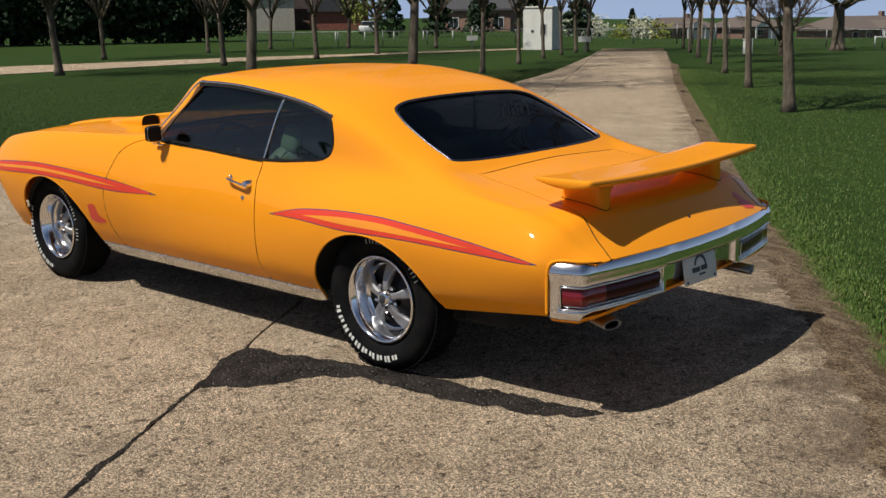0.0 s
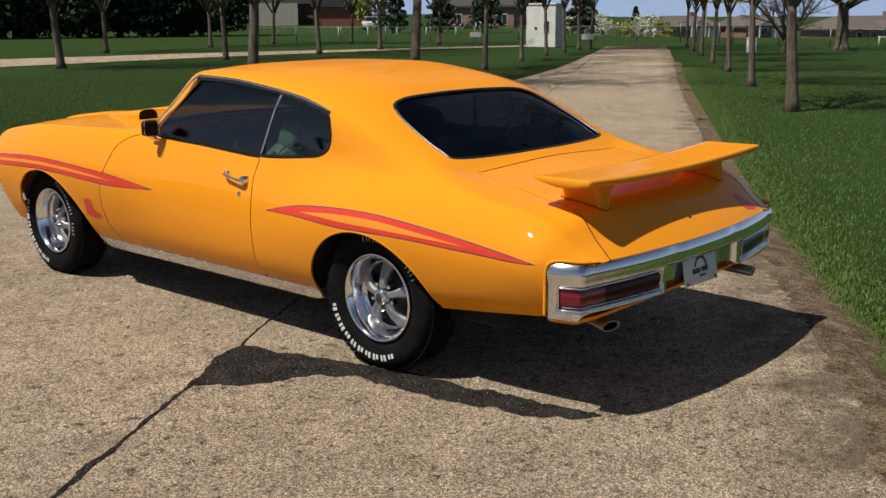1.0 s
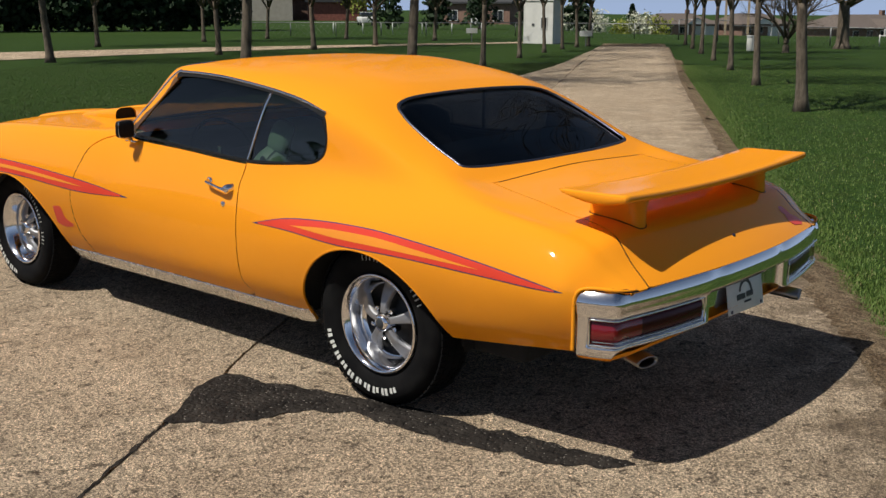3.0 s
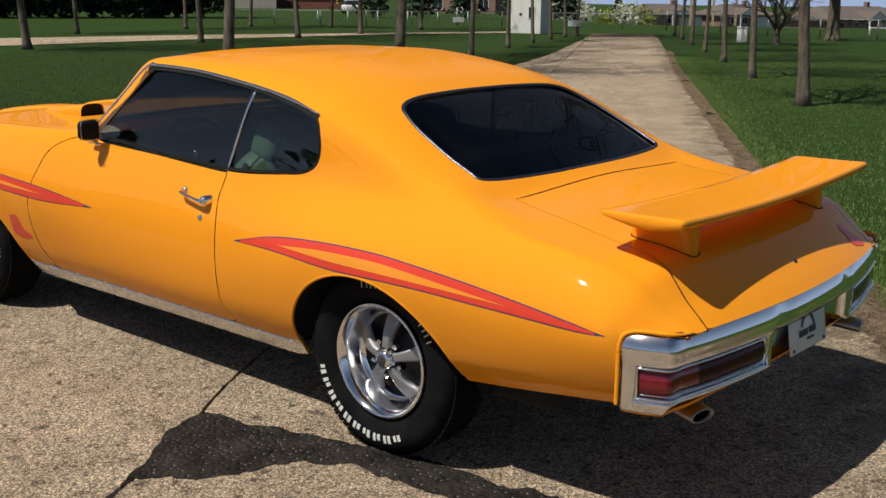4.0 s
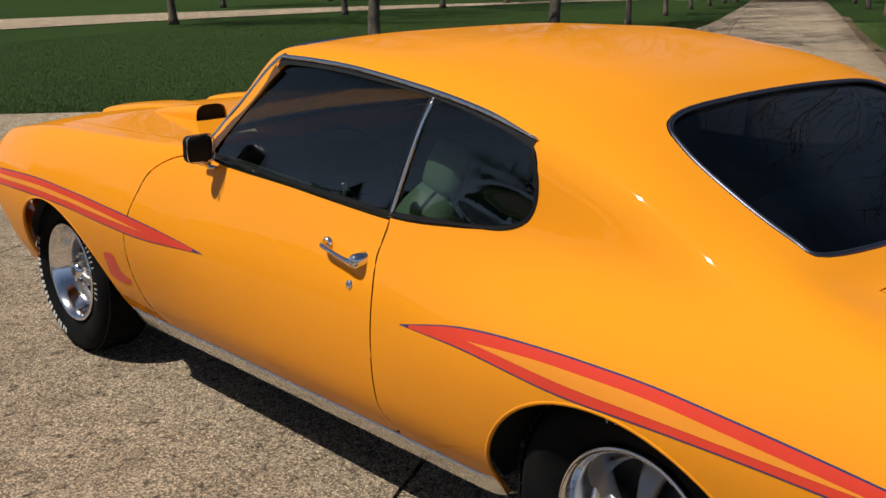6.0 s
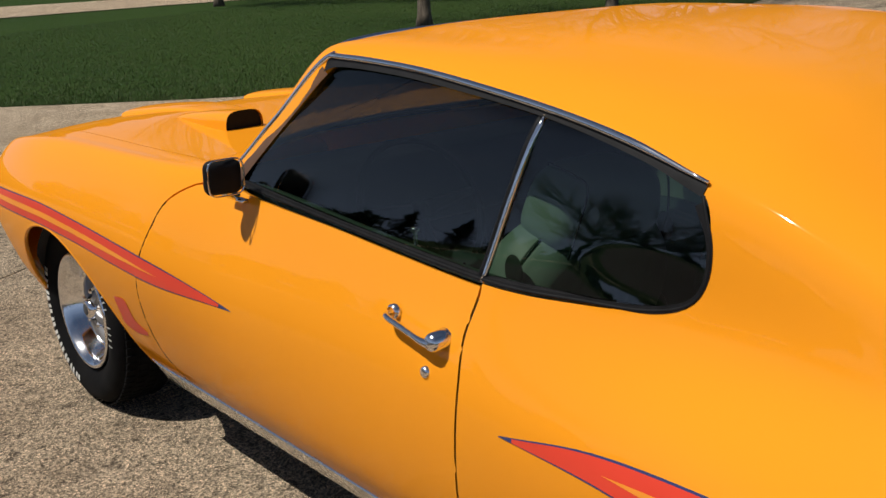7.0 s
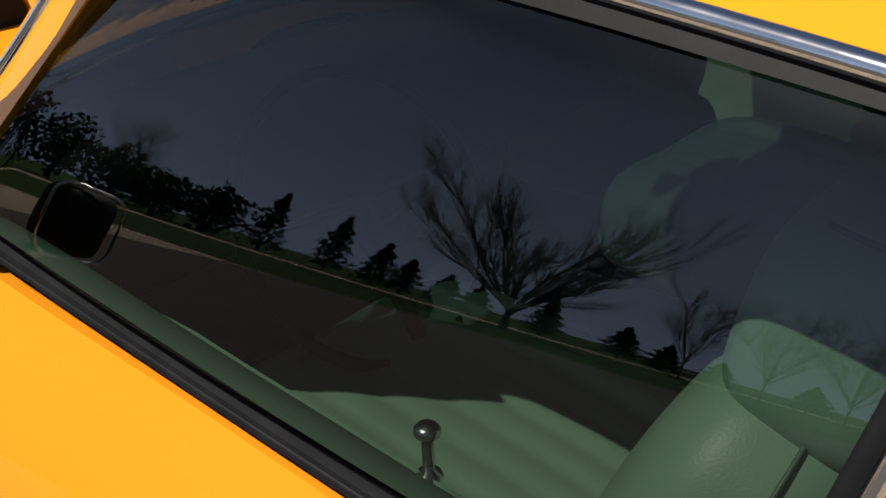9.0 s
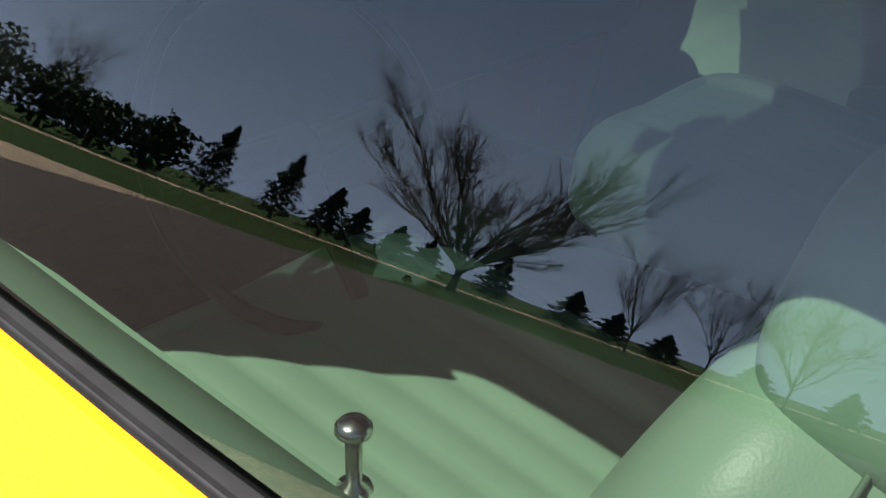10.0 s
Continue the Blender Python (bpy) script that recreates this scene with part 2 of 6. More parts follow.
INK = plain("dark_ink", (.03, .035, .04), .5, .1, 12, 0)
def soil_material():
    m = Mat("bare_soil", (.15, .11, .07), .97, Specular_IOR_Level=.1)
    at = m.where("Object")
    col = m.mix(m.ramp(m.noise(7, 6, .7, at=at), (.35, 0.0), (.65, 1.0)), (.085, .058, .036), (.24, .185, .125))
    col = m.mix(.8, col, m.ramp(m.cells(130, at, "F1", "Color"), (.2, (.30, .29, .27)), (.8, (1.7, 1.62, 1.5))), "MULTIPLY")
    col = m.mix(m.ramp(m.cells(42, at), (.06, .9), (.17, 0.0)), col, (.46, .40, .31))
    m.set("Base Color", col)
    m.bump(m.cells(70, at), .9, .010), m.bump(m.noise(24, 6, .8, at=at), 1.0, .02)
    return m.m


SOIL = soil_material()

# ---- mesh helpers ----


def mesh_of(name, verts, faces, material, smooth=True):
    me = bpy.data.meshes.new(name)
    me.from_pydata([tuple(v) for v in verts], [], [tuple(int(i) for i in f) for f in faces])
    me.materials.append(material)
    if smooth:
        me.shade_smooth()
    return me


def part(name, bm, material, parent=None, label="", smooth=True):
    """Links a bmesh, or (verts, faces), as one mesh object under a thing or a part."""
    if isinstance(bm, tuple):
        me = mesh_of(name, bm[0], bm[1], material, smooth)
    else:
        me = bpy.data.meshes.new(name)
        bm.to_mesh(me), bm.free()
        me.materials.append(material)
        if smooth:
            me.shade_smooth()
    ob = new(name, me)
    ob.parent = parent
    if label:
        tagged(ob, label)
    return ob


def thing(name, label, category, group="", at=(0, 0, 0), turn=0):
    ob = new(name)
    ob.empty_display_size = .1
    ob.matrix_world = pose(*at, 0, 0, turn)
    return tagged(ob, label, category, group)


def box_bm(size, at=(0, 0, 0), turn=(0, 0, 0), bevel=0.0, segments=2, bm=None):
    bm = bm or bmesh.new()
    m = pose(*at, *turn) @ Matrix.Diagonal((*size, 1))
    made = bmesh.ops.create_cube(bm, size=1, matrix=m)["verts"]
    if bevel:
        edges = list({e for v in made for e in v.link_edges})
        bmesh.ops.bevel(bm, geom=edges, offset=bevel, segments=segments, affect="EDGES", profile=.5)
    return bm


def lathe(profile, segments=48, axis="x"):
    """(verts, faces) of a profile of (radius, along) pairs turned about the axis."""
    a = np.linspace(0, 2 * np.pi, segments, endpoint=False)
    v = np.array([[(x, r * np.cos(t), r * np.sin(t)) for t in a] for r, x in profile])
    n = len(profile)
    faces = [(i * segments + k, i * segments + (k + 1) % segments, (i + 1) * segments + (k + 1) % segments, (i + 1) * segments + k) for i in range(n - 1) for k in range(segments)]
    v = v.reshape(-1, 3)
    return (v if axis == "x" else v[:, [1, 2, 0]]), faces


def tube(path, radius, sides=8, closed=False, flat=1.0, up=(0, 0, 1)):
    """(verts, faces) of a tube along a path; radius may vary; flat squeezes it along up."""
    p = np.array(path, float)
    r = np.broadcast_to(np.asarray(radius, float), len(p))
    t = np.gradient(p, axis=0) if not closed else np.roll(p, -1, 0) - np.roll(p, 1, 0)
    t /= np.linalg.norm(t, axis=1)[:, None] + 1e-9
    ref = np.array(up, float)
    s = np.cross(t, ref)
    weak = np.linalg.norm(s, axis=1) < 1e-3
    s[weak] = np.cross(t[weak], (1, .01, 0))
    s /= np.linalg.norm(s, axis=1)[:, None]
    u = np.cross(s, t)
    a = np.linspace(0, 2 * np.pi, sides, endpoint=False)
    v = (p[:, None] + r[:, None, None] * (np.cos(a)[None, :, None] * s[:, None] + flat * np.sin(a)[None, :, None] * u[:, None])).reshape(-1, 3)
    n = len(p)
    faces = [(i * sides + k, i * sides + (k + 1) % sides, ((i + 1) % n) * sides + (k + 1) % sides, ((i + 1) % n) * sides + k) for i in range(n if closed else n - 1) for k in range(sides)]
    if not closed:
        faces += [tuple(range(sides))[::-1], tuple(range((n - 1) * sides, n * sides))]
    return v, faces


def joined(*pieces):
    verts, faces, n = [], [], 0
    for v, f in pieces:
        verts.append(np.asarray(v, float))
        faces += [tuple(i + n for i in q) for q in f]
        n += len(v)
    return np.vstack(verts), faces


def smooth_line(points, per=8, closed=False):
    """A Catmull-Rom line through the points."""
    p = np.array(points, float)
    e = np.vstack([p[-1:], p, p[:2]]) if closed else np.vstack([2 * p[0] - p[1], p, 2 * p[-1] - p[-2]])
    t = (np.arange(per) / per)[:, None]
    out = []
    for k in range(len(e) - 3):
        a, b, c, d = e[k:k + 4]
        out.append(.5 * (2 * b + (c - a) * t + (2 * a - 5 * b + 4 * c - d) * t**2 + (3 * b - a - 3 * c + d) * t**3))
    return np.vstack(out if closed else out + [p[-1:]])


def inside(poly, q):
    """Which of the points q lie in the polygon."""
    x, y = q[..., 0], q[..., 1]
    ok = np.zeros(x.shape, bool)
    for (ax, ay), (bx, by) in zip(poly, np.roll(poly, -1, 0)):
        if ay != by:
            ok ^= ((ay > y) != (by > y)) & (x < (bx - ax) * (y - ay) / (by - ay) + ax)
    return ok


def nearest_on(poly, q):
    a, b = poly, np.roll(poly, -1, 0)
    d = b - a
    t = np.clip(((q[:, None] - a) * d).sum(-1) / ((d * d).sum(-1) + 1e-12), 0, 1)
    c = a + t[..., None] * d
    k = np.argmin(((c - q[:, None]) ** 2).sum(-1), 1)
    return c[np.arange(len(q)), k]


def soft_box(size, at=(0, 0, 0), turn=(0, 0, 0), power=5.0, n=28, pleats=0, depth=.0, crown=0.0):
    """(verts, faces) of an upholstered block: a rounded box, with pleats running along y on its top."""
    bm = bmesh.new()
    bmesh.ops.create_cube(bm, size=2)
    bmesh.ops.subdivide_edges(bm, edges=bm.edges[:], cuts=n, use_grid_fill=True)
    v = np.array([q.co[:] for q in bm.verts])
    f = [[q.index for q in p.verts] for p in bm.faces]
    bm.free()
    norm = (np.abs(v) ** power).sum(1) ** (1 / power)
    w = v / norm[:, None]
    top = np.clip((w[:, 2] - .75) / .2, 0, 1) * np.clip((.86 - np.abs(w[:, 0])) / .08, 0, 1) * np.clip((.9 - np.abs(w[:, 1])) / .08, 0, 1)
    if pleats:
        w[:, 2] -= top * depth / (size[2] / 2) * (1 - np.abs(np.sin(np.pi * pleats * (w[:, 0] + 1) / 2)) ** .5)
    w[:, 2] += crown / (size[2] / 2) * np.clip(w[:, 2], 0, 1) * (1 - w[:, 0] ** 2) * (1 - .5 * w[:, 1] ** 2)
    m = np.array(pose(*at, *turn))
    w = w * np.array(size) / 2
    return w @ m[:3, :3].T + m[:3, 3], f


# ---- shape of the car's shell: curves along the car (y ahead of the rear axle), half widths and heights ----
def pchip(points, q):
    p = np.array(points, float)
    x, v = p[:, 0], p[:, 1]
    h, d = np.diff(x), np.diff(v) / np.diff(x)
    m = np.zeros(len(x))
    for i in range(1, len(x) - 1):
        if d[i - 1] * d[i] > 0:
            w1, w2 = 2 * h[i] + h[i - 1], h[i] + 2 * h[i - 1]
            m[i] = (w1 + w2) / (w1 / d[i - 1] + w2 / d[i])
    m[0], m[-1] = d[0], d[-1]
    q = np.clip(np.asarray(q, float), x[0], x[-1])
    i = np.clip(np.searchsorted(x, q) - 1, 0, len(h) - 1)
    t = (q - x[i]) / h[i]
    return ((1 + 2 * t) * (1 - t) ** 2 * v[i] + t * (1 - t) ** 2 * h[i] * m[i]
            + t * t * (3 - 2 * t) * v[i + 1] + t * t * (t - 1) * h[i] * m[i + 1])


REAR, TAIL_CUT, LID_FRONT, FRONT = -1.09, -.958, -.352, 3.74
ROCKER_W = ((-1.09, .77), (-.5, .82), (.45, .775), (1.5, .78), (2.4, .79), (3.3, .80), (3.74, .55))
ROCKER_Z = ((-1.09, .43), (-.5, .37), (.3, .27), (.5, .25), (2.35, .25), (3.2, .28), (3.74, .36))
LOW_W = ((-1.09, .80), (-.95, .85), (-.5, .885), (.45, .872), (1.5, .874), (2.3, .885), (2.85, .905), (3.3, .88), (3.74, .64))
LOW_Z = ((-1.09, .50), (-.5, .46), (.45, .405), (2.3, .405), (3.3, .44), (3.74, .46))
WIDE_W = ((-1.09, .775), (-1.0, .852), (-.9, .905), (-.5, .93), (0, .935), (.5, .905), (.9, .90), (1.6, .918), (2.05, .955), (2.8, .965), (3.3, .935), (3.6, .84), (3.74, .68))
WIDE_Z = ((-1.09, .61), (-.9, .655), (0, .71), (.7, .685), (1.6, .69), (2.05, .72), (2.8, .74), (3.74, .64))
BELT_W = ((-1.09, .755), (-.95, .81), (-.6, .825), (-.2, .815), (.35, .795), (.79, .832), (1.2, .838), (1.65, .835), (2.05, .86), (2.8, .87), (3.3, .835), (3.6, .74), (3.74, .58))
BELT_Z = ((-1.09, .648), (-1.02, .690), (-.93, .765), (-.8, .81), (-.6, .845), (-.2, .885), (.35, .912), (.79, .905), (1.2, .928), (1.65, .952), (2.05, .95), (2.8, .925), (3.3, .87), (3.6, .79), (3.74, .72))
RAIL_W = ((-1.09, .71), (-.95, .745), (-.6, .745), (-.4, .735), (-.15, .745), (.1, .745), (.36, .742), (.74, .716), (1.1, .70), (1.42, .69), (1.6, .745), (1.76, .795), (2.0, .80), (2.8, .80), (3.3, .76), (3.6, .66), (3.74, .50))
RAIL_Z = ((-1.09, .652), (-1.02, .702), (-.93, .785), (-.8, .825), (-.6, .858), (-.4, .9), (-.15, .965), (.1, 1.07), (.36, 1.152), (.74, 1.222), (1.1, 1.258), (1.42, 1.275), (1.6, 1.12), (1.76, .982), (2.0, .965), (2.8, .94), (3.3, .88), (3.6, .80), (3.74, .73))
EDGE_W = ((-1.09, .685), (-.95, .655), (-.76, .61), (-.56, .585), (-.35, .555), (-.24, .60), (0, .575), (.2, .52), (.4, .50), (1.3, .50), (1.45, .60), (1.6, .68), (1.76, .755), (2.0, .70), (2.8, .60), (3.6, .46), (3.74, .36))
EDGE_Z = ((-1.09, .654), (-1.02, .712), (-.93, .805), (-.85, .828), (-.75, .840), (-.6, .868), (-.35, .908), (-.24, .962), (0, 1.085), (.2, 1.185), (.32, 1.232), (.5, 1.27), (.9, 1.31), (1.3, 1.312), (1.45, 1.285), (1.6, 1.155), (1.76, 1.0), (1.9, .968), (2.8, .955), (3.3, .90), (3.6, .815), (3.74, .74))
MID_Z = ((-1.09, .655), (-1.02, .720), (-.93, .812), (-.85, .836), (-.75, .848), (-.6, .876), (-.36, .922), (-.28, .958), (0, 1.105), (.2, 1.205), (.32, 1.252), (.5, 1.292), (.9, 1.332), (1.2, 1.332), (1.42, 1.308), (1.55, 1.25), (1.76, 1.125), (2.0, .985), (2.1, .972), (2.8, .965), (3.3, .91), (3.6, .82), (3.74, .745))
SPANS = (6, 10, 12, 20, 10, 12)


def bow(x, y):
    """The plan of tail, rear glass and windscreen is rounded: the middle lies further out than the corners."""
    side = 1 - np.clip(np.abs(x) / .86, 0, 1) ** 2
    tail = np.clip((-.55 - y) / .5, 0, 1) ** 1.5
    nose = np.clip((y - 3.2) / .5, 0, 1) ** 1.5
    screen = np.clip((y - 1.20) / .25, 0, 1) * np.clip((2.6 - y) / .5, 0, 1)
    return y - .088 * side * tail + .10 * side * nose + .085 * side * screen


def section(y):
    """Points of the shell's half section (w, z) from the rocker to the middle of the roof."""
    nodes = np.array([(pchip(w, y), pchip(z, y)) for w, z in ((ROCKER_W, ROCKER_Z), (LOW_W, LOW_Z), (WIDE_W, WIDE_Z), (BELT_W, BELT_Z), (RAIL_W, RAIL_Z), (EDGE_W, EDGE_Z))] + [(0.0, pchip(MID_Z, y))])
    ext = np.vstack([2 * nodes[0] - nodes[1], nodes, nodes[-2] * (-1, 1)])
    out = []
    for k, n in enumerate(SPANS):
        p0, p1, p2, p3 = ext[k:k + 4]
        d = [max(np.linalg.norm(b - a), 1e-4) ** .5 for a, b in ((p0, p1), (p1, p2), (p2, p3))]
        m1 = d[1] * ((p1 - p0) / d[0] - (p2 - p0) / (d[0] + d[1]) + (p2 - p1) / d[1])
        m2 = d[1] * ((p2 - p1) / d[1] - (p3 - p1) / (d[1] + d[2]) + (p3 - p2) / d[2])
        t = (np.arange(n) / n)[:, None]
        out.append((2 * t**3 - 3 * t**2 + 1) * p1 + (t**3 - 2 * t**2 + t) * m1 + (3 * t**2 - 2 * t**3) * p2 + (t**3 - t**2) * m2)
    return np.vstack(out + [nodes[-1:]])


def shell_grid(step=.016):
    ys = np.concatenate([np.linspace(a, b, max(2, round((b - a) / step)), endpoint=b == FRONT) for a, b in ((REAR, TAIL_CUT), (TAIL_CUT, LID_FRONT), (LID_FRONT, FRONT))])
    g = np.array([[(-w, y, z) for w, z in section(y)] for y in ys])
    g[..., 1] = bow(g[..., 0], g[..., 1])
    return g


TABLE_Y = np.linspace(REAR, FRONT, 1201)
TABLE = np.array([section(q) for q in TABLE_Y])


def quick_section(y):
    """The section at y from a dense table."""
    k = min(max((y - REAR) / (FRONT - REAR) * 1200, 0), 1199.999)
    i = int(k)
    return TABLE[i] + (TABLE[i + 1] - TABLE[i]) * (k - i)


# ---- the car's shell, cut into its panels ----
WINDOW = smooth_line([(1.675, .957), (1.60, 1.045), (1.50, 1.145), (1.418, 1.240), (1.36, 1.254), (1.1, 1.246), (.74, 1.212), (.5, 1.170), (.368, 1.130), (.338, 1.06), (.338, 1.0), (.365, .958), (.44, .932), (.56, .916), (.79, .906), (1.2, .929)], 6, True)
DOOR = smooth_line([(.785, .96), (.785, .89), (.797, .81), (.787, .72), (.79, .615), (.80, .49), (.81, .39), (.82, .30), (1.4, .292), (2.03, .30), (2.085, .34), (2.115, .42), (2.112, .51), (2.085, .62), (2.045, .70), (1.99, .80), (1.945, .88), (1.86, .93), (1.76, .955), (1.6, 1.0)], 6, True)
ARCH_R = np.array([(.02 + .405 * math.cos(a), .285 + .366 * math.sin(a)) for a in np.linspace(-.5, math.pi + .5, 50)])
ARCH_F = np.array([(2.72 + .405 * math.cos(a), .285 + .395 * math.sin(a)) for a in np.linspace(-.5, math.pi + .5, 50)])
R_GLASS = smooth_line([(-.50, .19), (-.25, .205), (0, .212), (.25, .205), (.50, .19), (.575, .10), (.605, -.05), (.607, -.19), (.575, -.252), (.3, -.285), (0, -.296), (-.3, -.285), (-.575, -.252), (-.607, -.19), (-.605, -.05), (-.575, .10)], 5, True)
SCREEN = smooth_line([(-.60, 1.50), (-.3, 1.53), (0, 1.54), (.3, 1.53), (.60, 1.50), (.665, 1.61), (.72, 1.72), (.70, 1.82), (.4, 1.99), (0, 2.06), (-.4, 1.99), (-.70, 1.82), (-.72, 1.72), (-.665, 1.61)], 5, True)
HOOD = smooth_line([(-.74, 1.94), (-.4, 2.09), (0, 2.15), (.4, 2.09), (.74, 1.94), (.765, 2.1), (.76, 2.8), (.72, 3.3), (.5, 3.62), (0, 3.72), (-.5, 3.62), (-.72, 3.3), (-.76, 2.8), (-.765, 2.1)], 5, True)
ROWS = np.cumsum((0,) + SPANS)
half = shell_grid()
NU, NV = half.shape[:2]
full = np.concatenate([half, (half * (-1, 1, 1))[:, -2::-1]], 1)
FV = full.shape[1]
quads = np.array([[(i * FV + j, i * FV + j + 1, (i + 1) * FV + j + 1, (i + 1) * FV + j) for j in range(FV - 1)] for i in range(NU - 1)]).reshape(-1, 4)
flat = full.reshape(-1, 3)
mid = flat[quads].mean(1)
row = np.minimum(np.tile(np.arange(FV - 1), NU - 1), FV - 2 - np.tile(np.arange(FV - 1), NU - 1))
YZ, XY = mid[:, [1, 2]], mid[:, [0, 1]]
ys_grid = half[:, ROWS[2], 1]
station = np.repeat(np.arange(NU - 1), FV - 1)


def STATION(y):
    return int(np.argmin(np.abs(ys_grid - y)))


low, high = row < ROWS[4] + 1, row >= ROWS[4] - 3
label = np.zeros(len(quads), int)
REGIONS = [  # number, outline, seen from the side or from above, rows
    (1, WINDOW, "side", (row >= ROWS[3] - 4) & (row < ROWS[4] + 1)), (2, ARCH_R, "side", low), (3, ARCH_F, "side", low),
    (5, R_GLASS, "top", high), (6, SCREEN, "top", high), (7, DOOR, "side", row < ROWS[3] + 4), (9, HOOD, "top", row >= ROWS[4] - 2)]
for number, outline, view, rows in REGIONS:
    hit = rows & (label == 0) & inside(outline, YZ if view == "side" else XY)
    label[hit] = number
label[(mid[:, 1] < -.6) & (station < STATION(TAIL_CUT)) & (mid[:, 2] < .642)] = 4
label[(station < STATION(LID_FRONT)) & (row >= ROWS[5])] = 8
v_norm = np.zeros_like(flat)
fn = np.cross(flat[quads[:, 2]] - flat[quads[:, 0]], flat[quads[:, 3]] - flat[quads[:, 1]])
for k in range(4):
    np.add.at(v_norm, quads[:, k], fn)
v_norm /= np.linalg.norm(v_norm, axis=1)[:, None] + 1e-12
if v_norm[NV - 1 + FV * (NU // 2), 2] < 0:
    quads, v_norm = quads[:, ::-1], -v_norm
first = np.full(len(flat), 99)
last = np.full(len(flat), -1)
for k in range(4):
    np.minimum.at(first, quads[:, k], np.where(label == 0, 50, label))
    np.maximum.at(last, quads[:, k], np.where(label == 0, 50, label))
shell = flat.copy()
for number, outline, view, rows in REGIONS:
    edge = np.where((first == number) & (last != number))[0]
    axes = [1, 2] if view == "side" else [0, 1]
    free = 0 if view == "side" else 2
    goal = nearest_on(outline, flat[edge][:, axes])
    move = goal - flat[edge][:, axes]
    lim = np.linalg.norm(move, axis=1)
    move[lim > .03] *= 0
    n = v_norm[edge]
    slide = -(n[:, axes] * move).sum(1) / np.where(np.abs(n[:, free]) < .12, np.inf, n[:, free])
    shell[np.ix_(edge, axes)] += move
    shell[edge, free] += slide


rim = np.where((first == 4) & (last != 4) & (flat[:, 2] > .61))[0]
shell[rim, 2] = np.where(np.abs(shell[rim, 2] - .645) < .03, .645, shell[rim, 2])


def panel(number, side=0, inset=0.0, sink=0.0):
    """(verts, faces) of one cut of the shell: side -1 left, 1 right, 0 both; pulled in at its rim by inset, sunk by sink."""
    pick = label == number
    if side:
        pick &= mid[:, 0] * side > 0
    q = quads[pick]
    used, back = np.unique(q, return_inverse=True)
    v = shell[used] - v_norm[used] * sink
    if inset:
        rim = (first[used] != last[used])
        c = np.array([v[f].mean(0) for f in back.reshape(-1, 4)])
        near = np.zeros_like(v)
        count = np.zeros(len(v))
        for k in range(4):
            np.add.at(near, back.reshape(-1, 4)[:, k], c)
            np.add.at(count, back.reshape(-1, 4)[:, k], 1)
        d = near / count[:, None] - v
        v[rim] += d[rim] / (np.linalg.norm(d[rim], axis=1)[:, None] + 1e-9) * inset
    return v, back.reshape(-1, 4)


def solid(name, number, parent, words, side=0, inset=0.0, depth=.015):
    """One panel of the shell as a part with thickness: outer face, inner face and rim, shaded by the smooth shell."""
    v, f = panel(number, side, inset)
    pick = label == number
    if side:
        pick &= mid[:, 0] * side > 0
    vn = v_norm[np.unique(quads[pick])]
    n = len(v)
    edges = {(int(q[k]), int(q[(k + 1) % 4])) for q in f for k in range(4)}
    rim = sorted((a, b) for a, b in edges if (b, a) not in edges)
    verts, normals, faces = [*v, *(v - vn * depth)], [*vn, *-vn], [*map(tuple, f), *[tuple(i + n for i in q[::-1]) for q in f]]
    for a, b in rim:
        k = len(verts)
        pts = [v[b], v[a], v[a] - vn[a] * depth, v[b] - vn[b] * depth]
        c = np.cross(pts[1] - pts[0], pts[2] - pts[1])
        c = c / (np.linalg.norm(c) + 1e-12)
        verts += pts
        normals += [c] * 4
        faces.append((k, k + 1, k + 2, k + 3))
    me = mesh_of(name, verts, faces, PAINT)
    me.normals_split_custom_set_from_vertices([tuple(q) for q in normals])
    ob = new(name, me)
    ob.parent = parent
    return tagged(ob, words)


def thick(ob, amount, offset=-1):
    s = ob.modifiers.new("thickness", "SOLIDIFY")
    s.thickness, s.offset = amount, offset
    return ob


def side_x(y, z):
    """How far out (to the left, negative x) the shell's side lies at (y, z)."""
    s = quick_section(y)
    k = np.arange(0, ROWS[4] + 1)
    return -float(np.interp(z, s[k, 1], s[k, 0]))


def top_z(x, y):
    """Height of the shell's top at (x, y)."""
    yy = y
    for _ in range(6):
        yy = yy + (y - float(bow(x, yy)))
    s = quick_section(yy)
    k = np.arange(ROWS[3], ROWS[6] + 1)[::-1]
    return float(np.interp(abs(x), s[k, 0], s[k, 1]))


def side_line(points, out=0.0, per=8, sgn=-1):
    p = smooth_line(points, per)
    return np.array([(sgn * (-side_x(y, z) + out), y, z) for y, z in p])


def side_patch(upper, lower, out, across=5, count=60, sgn=-1):
    """(verts, faces) of a decal on the side between two lines of (y, z)."""
    t = np.linspace(0, 1, count)
    u, w = smooth_line(upper, 10), smooth_line(lower, 10)

    def even(p):
        s = np.r_[0, np.cumsum(np.linalg.norm(np.diff(p, axis=0), axis=1))]
        return np.stack([np.interp(t * s[-1], s, p[:, k]) for k in (0, 1)], 1)
    a, b = even(u), even(w)
    v = []
    for k in range(across):
        for y, z in a + (b - a) * k / (across - 1):
            v.append((sgn * (-side_x(y, z) + out), y, z))
    f = [(k * count + i, k * count + i + 1, (k + 1) * count + i + 1, (k + 1) * count + i) for k in range(across - 1) for i in range(count - 1)]
    return np.array(v), f


